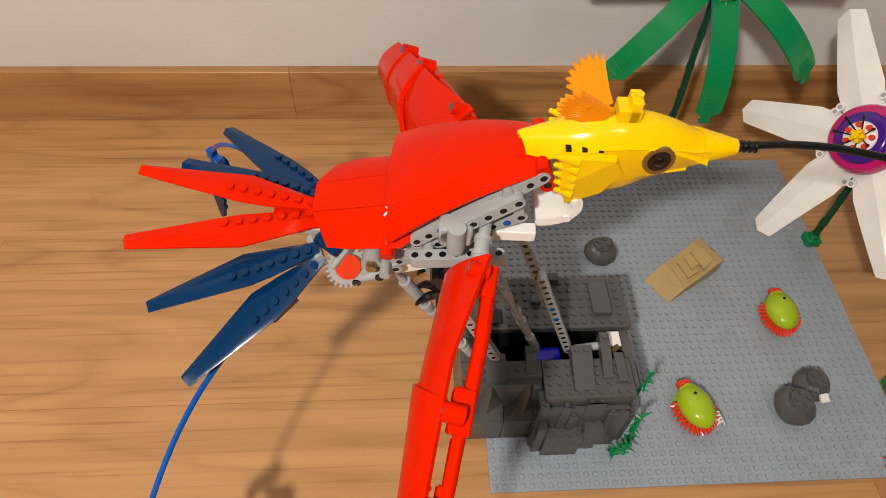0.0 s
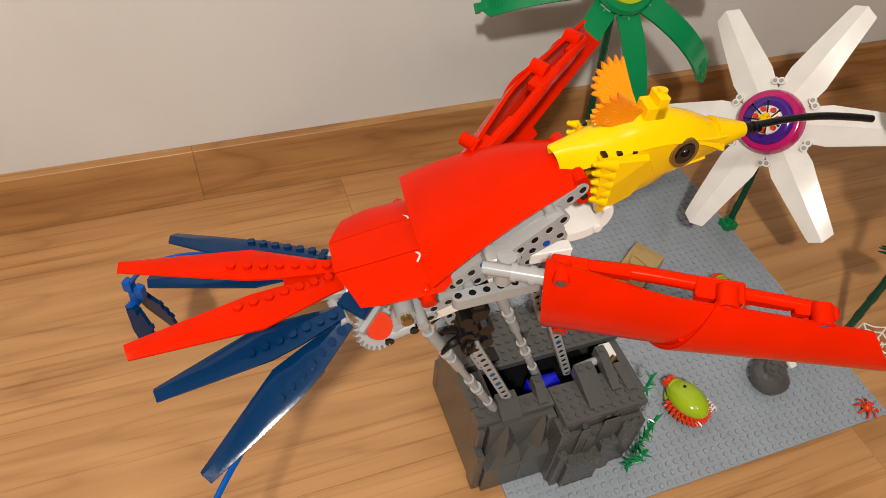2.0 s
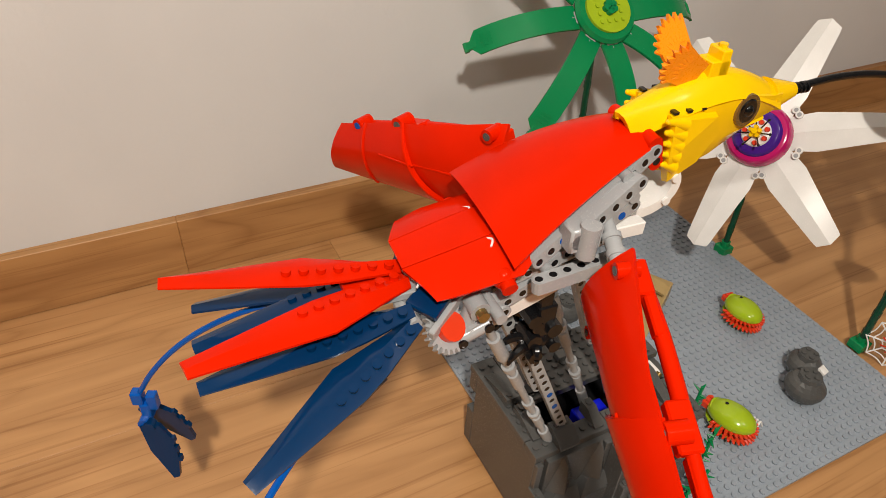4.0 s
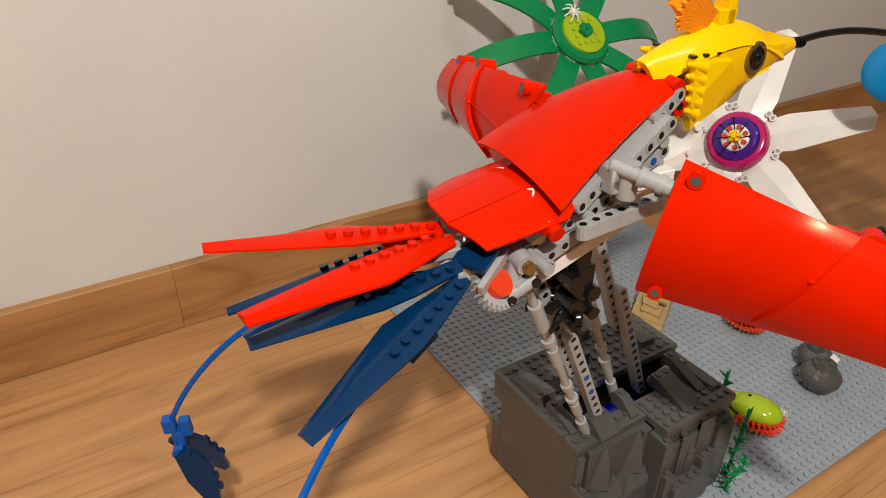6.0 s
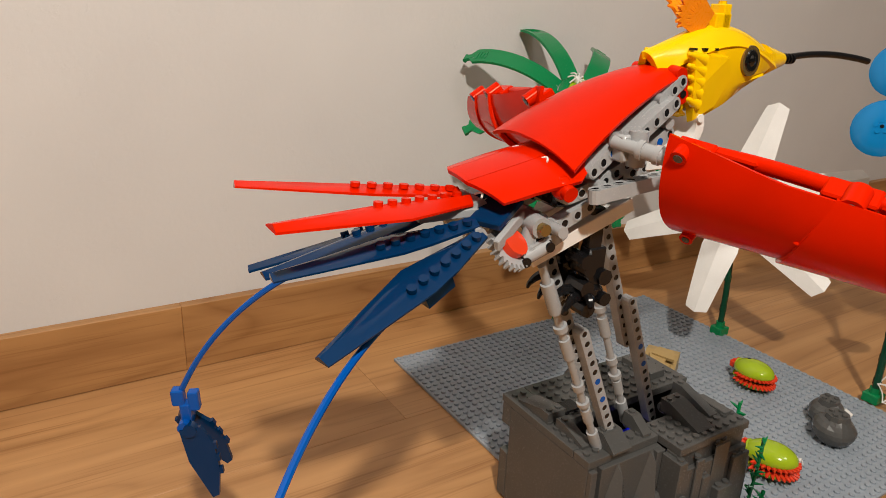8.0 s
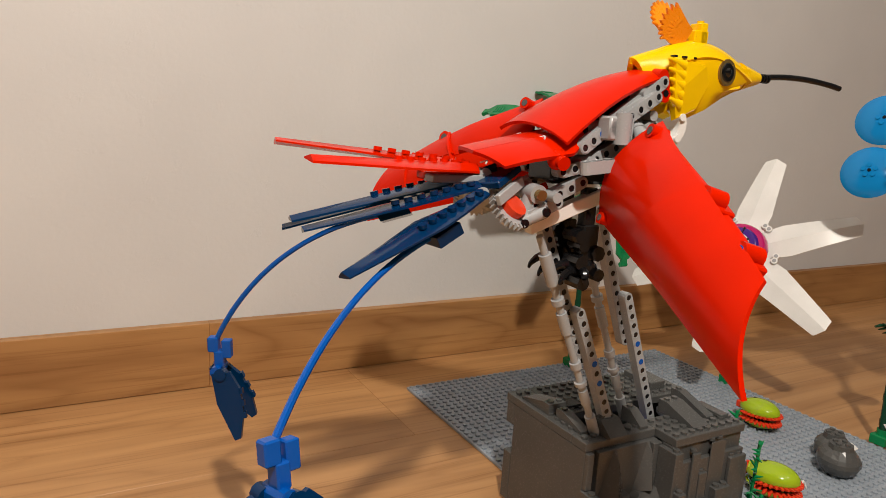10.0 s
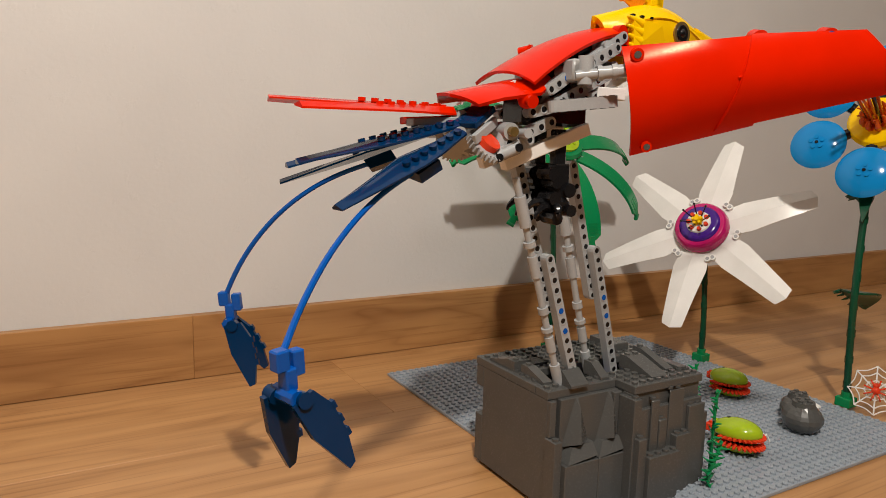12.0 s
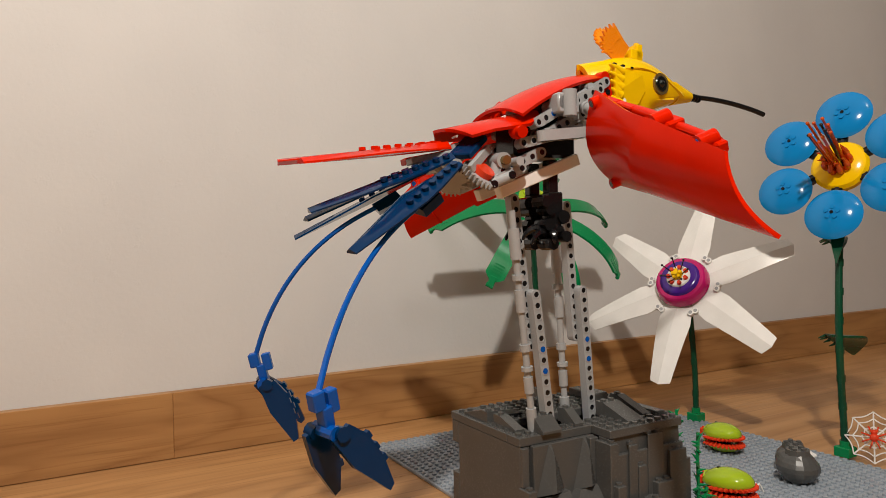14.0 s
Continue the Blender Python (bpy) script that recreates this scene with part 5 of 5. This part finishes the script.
# ---- motion ----
BIRD_ROWS = [(0, 0, 0, 0, 0), (8, 0, 0, 0, 0), (10.5, 0, 0, 0, 0), (11, 0, 0, 0.4, 0), (11.5, 0.0090, 0.0057, 2.7, 1.9), (12, 0.0180, 0.0105, 4.1, 4.2), (12.5, 0.0280, 0.0155, 6.0, 6.5),
             (13, 0.0345, 0.0172, 8.6, 8.5), (13.5, 0.0430, 0.0188, 9.6, 10.7), (14, 0.0515, 0.0208, 10.4, 12.3)]
WING_ROWS = [
    (0, -103.6, 10.1, -13, 0.01, 0.0011, -0.0007), (0.5, -86.2, 13.2, -22.9, 0.011, 0.002, -0.0037), (1, -60.6, 4.1, -19.9, 0.0085, 0.0023, -0.0004),
    (1.5, -35.9, -4.4, -6, 0.0019, -0.0016, 0.0058), (2, -31.6, -4.1, 15, -0.0003, -0.0067, 0.0101), (2.5, -49.9, 4.4, 35.1, -0.0028, -0.007, 0.01),
    (3, -81.2, 11.2, 40, 0.0011, 0.0023, -0.0012), (3.3, -91, 15, 36, 0.003, 0.003, -0.002), (3.8, -104, 20, 12, 0.007, 0.001, -0.002),
    (4.5, -114, 22, -14, 0.009, 0, -0.001), (5.1, -107, 23, -24, 0.0085, -0.002, 0.001), (5.5, -92.1, 20.2, -21.2, 0.0082, -0.0039, 0.0014),
    (6, -60.1, 11, -6.9, -0.0006, -0.0054, 0.0042), (6.5, -46.8, -6.2, -4.3, 0.005, 0.0008, 0.0003), (7, -34.5, -9.4, 6.6, 0.0029, -0.0015, 0.0018),
    (7.5, -47.7, -4.8, 23.9, -0.0012, -0.0045, 0.0014), (8, -71.1, 7.1, 34.9, -0.0061, -0.0048, 0.0008), (8.5, -86, 15, 33, 0.002, 0.001, -0.001),
    (9, -100, 21, 18, 0.008, 0.003, -0.002), (9.7, -114, 24, -12, 0.0105, 0.005, -0.002), (10.2, -106, 24, -17, 0.011, 0.007, -0.002),
    (10.5, -91.9, 22.6, -13.5, 0.011, 0.0082, -0.0013), (11, -68.6, 11.8, -13.1, 0.0051, 0.0034, 0.002), (11.5, -48, -0.6, 17.8, 0.0004, -0.0057, 0),
    (12, -33.8, -7.4, 11.7, 0.0069, -0.0028, -0.0007), (12.5, -39.7, -6, 27.5, 0.0039, -0.0046, -0.0042), (13, -61.7, 2.6, 35.1, 0.0043, -0.0018, -0.0067),
    (13.5, -79.6, 13.4, 33.3, 0.0103, 0.0121, -0.004), (14, -102.3, 20.7, 23.1, 0.0124, 0.003, -0.0032),
]
FAR_WING_ROWS = [
    (0, -112.4, 19.3, -23.2, 0.0095, 0, 0.0009), (0.5, -94.9, 10.8, -22.9, 0.0069, 0, 0.0009), (1, -71.8, 4, -19.9, -0.0009, 0, -0.0007),
    (1.5, -47.5, -7, -6, -0.0052, 0, -0.0017), (2, -43.3, -7.9, -2, -0.0043, 0, -0.0023), (2.5, -62, -1.3, 35.1, -0.0058, 0, -0.0035),
    (3, -86.7, 9.9, 30.7, -0.002, 0, -0.001), (3.3, -97, 14, 28, 0, 0, 0), (3.8, -112, 18, 12, 0.003, 0, 0.001),
    (4.5, -124, 20, -14, 0.005, 0, 0.002), (5.1, -116, 19, -24, 0.003, 0, 0.003), (5.5, -102.5, 16.9, -21.2, 0.0014, 0, 0.0046),
    (6, -82.7, 7.3, -6.9, 0.001, 0, 0.0031), (6.5, -57.1, -2.8, -4.3, 0, 0, 0), (7, -48.2, -6.1, 6.6, 0, 0, 0),
    (7.5, -60.4, -3.3, 23.9, 0, 0, 0), (8, -80.5, 6.4, 34.9, 0, 0, 0), (8.5, -97, 12, 33, 0, 0, 0),
    (9, -110, 18, 18, 0, 0, 0), (9.7, -122, 23, -12, 0, 0, 0), (10.2, -115, 24, -17, 0, 0, 0),
    (10.5, -102, 26, -13.5, 0, 0, -0.002), (11, -80, 15, -13.1, 0, 0, 0), (11.5, -60, -2, 17.8, 0, 0, 0),
    (12, -48, -6, 11.7, 0, 0, 0), (12.5, -54, -3, 27.5, 0, 0, 0), (13, -74, 5, 35.1, 0, 0, 0),
    (13.5, -94, 13, 33.3, 0, 0, 0), (14, -106, 23, 23.1, 0, 0, -0.003),
]
FAR_SHOULDER = Vector((-0.0434, 0.1095, 0.3130))
# tail fans: seconds, pitch, swing, roll
NEAR_FAN_ROWS = [(0, 0, 23.3, -2), (0.5, 0.7, 23.4, -1.4), (1, 1.3, 21.6, -1), (1.5, 0.4, 17.8, -0.5), (2, -0.7, 14.6, -0.2), (2.5, -1, 11.3, 1), (3, 1.2, 8.6, 0.3), (5.5, 5.2, 4.9, -0.7), (6, 3.5, 2.9, -0.5), (6.5, 3.3, 3, 0.2), (7, 1.6, 1.7, -0.4), (7.5, 0.9, 1.2, 0.2), (8, 1.2, 1.6, 0), (10.5, -4, -0.5, -10.3), (11, -2.6, 1.1, -8.7), (11.5, -2.8, 1.1, -2.8), (12, -3.9, 1.8, 2.2), (12.5, -6.3, 0.6, 4.4), (13, -8.5, 0.6, 3), (13.5, -10.5, -0.2, 4), (14, -11, 1.1, 7.8)]
FAR_FAN_ROWS = [(0, 5.8, -22.5, 4.3), (0.5, 5.4, -22.2, 3.9), (1, 4.5, -19.3, 3.8), (1.5, 5.8, -15.9, 1), (2, 4.7, -12.8, 0.4), (2.5, 3, -9.7, 0), (3, 1.5, -6.5, -1), (5.5, -2.1, 0.9, -2.6), (6, -3, 1.5, -0.5), (6.5, -2.8, 0.3, -2.2), (7, -3.4, 0.5, -0.7), (7.5, -3.2, 0, -0.4), (8, -2.7, -1, -1.2), (10.5, -3.2, -5.5, -0.1), (11, -2.5, -5.8, -0.6), (11.5, -3.8, -5.6, 0), (12, -5.5, -4.9, -0.5), (12.5, -7.6, -1.3, 0), (13, -9.2, -2.8, -0.3), (13.5, -11.1, -1.7, 0.2), (14, -13, 0.8, 0.5)]
RED_FAN_ROWS = [(0, -2.2, -1.2, 0), (0.5, -1.8, -0.8, 0), (1, -1.2, -0.3, 0.4), (1.5, -1.2, -0.4, 0.4), (2, -1.8, -0.6, 0.8), (2.5, -2, -0.5, 0.4), (3, -1.7, -0.3, 1), (5.5, 0.6, 1.8, 0.6), (6, -0.1, 0.8, 0.5), (6.5, -0.1, 1.1, 0), (7, 0, 1, -0.9), (7.5, -0.2, 0.6, -0.2), (8, -0.2, 0.7, -0.6), (10.5, -0.4, 3.1, -1.2), (11, -0.2, 2.5, -1.2), (11.5, -1.6, 1.8, -1), (12, -4.1, 2, 0), (12.5, -6.3, -0.5, 0), (13, -8.6, 0.2, 0), (13.5, -10.4, -0.7, 0), (14, -11.7, -1.9, 0)]
SHOULDER = Vector((-0.0398, 0.0377, 0.3025))


def motions():
    walk(bird, [(t, Matrix.Translation(PIV + Vector((x, 0, z)))) for t, x, z, nod, drop in BIRD_ROWS])
    hinge = Matrix.Translation(MB @ Vector((-0.078, 0, 0.298)))
    tips = [(t, hinge @ pose(0, 0, 0, 0, 0.55 * nod, 0) @ hinge.inverted(), nod) for t, x, z, nod, drop in BIRD_ROWS]
    walk(head, [(t, tip @ Matrix.Translation(NECK) @ pose(0, 0, 0, 0, 0.05 * nod, 0)) for t, tip, nod in tips])
    for ob in FRONT:
        walk(ob, [(t, tip) for t, tip, nod in tips])
    walk(near_wing, [(t, Matrix.Translation(SHOULDER - PIV + Vector((dx, dy, dz))) @ pose(0, 0, 0, 0, 0, yaw) @ pose(0, 0, 0, 0, tip, 0) @ pose(0, 0, 0, twist, 0, 0)) for t, yaw, tip, twist, dx, dy, dz in WING_ROWS])
    walk(far_wing, [(t, Matrix.Translation(FAR_SHOULDER - PIV + Vector((dx, dy, dz))) @ pose(0, 0, 0, 0, 0, -8.16 - yaw) @ pose(0, 0, 0, 0, tip, 0) @ pose(0, 0, 0, -twist, 0, 0)) for t, yaw, tip, twist, dx, dy, dz in FAR_WING_ROWS])
    for key, rows in (("red", RED_FAN_ROWS), ("near", NEAR_FAN_ROWS), ("far", FAR_FAN_ROWS)):
        fan, m = FANS[key]
        walk(fan, [(t, m @ pose(0, 0, 0, roll, pitch, swing)) for t, pitch, swing, roll in rows])
    for th, a, b in LEGS:
        rows = []
        for t, x, z, nod, drop in BIRD_ROWS:
            v, w = b - a, b - a + Vector((x, 0, z))
            turn = math.degrees(math.atan2(w.x, w.z) - math.atan2(v.x, v.z))
            rows.append((t, Matrix.Translation(a) @ pose(0, 0, 0, 0, turn, 0)))
        walk(th, rows)


motions()
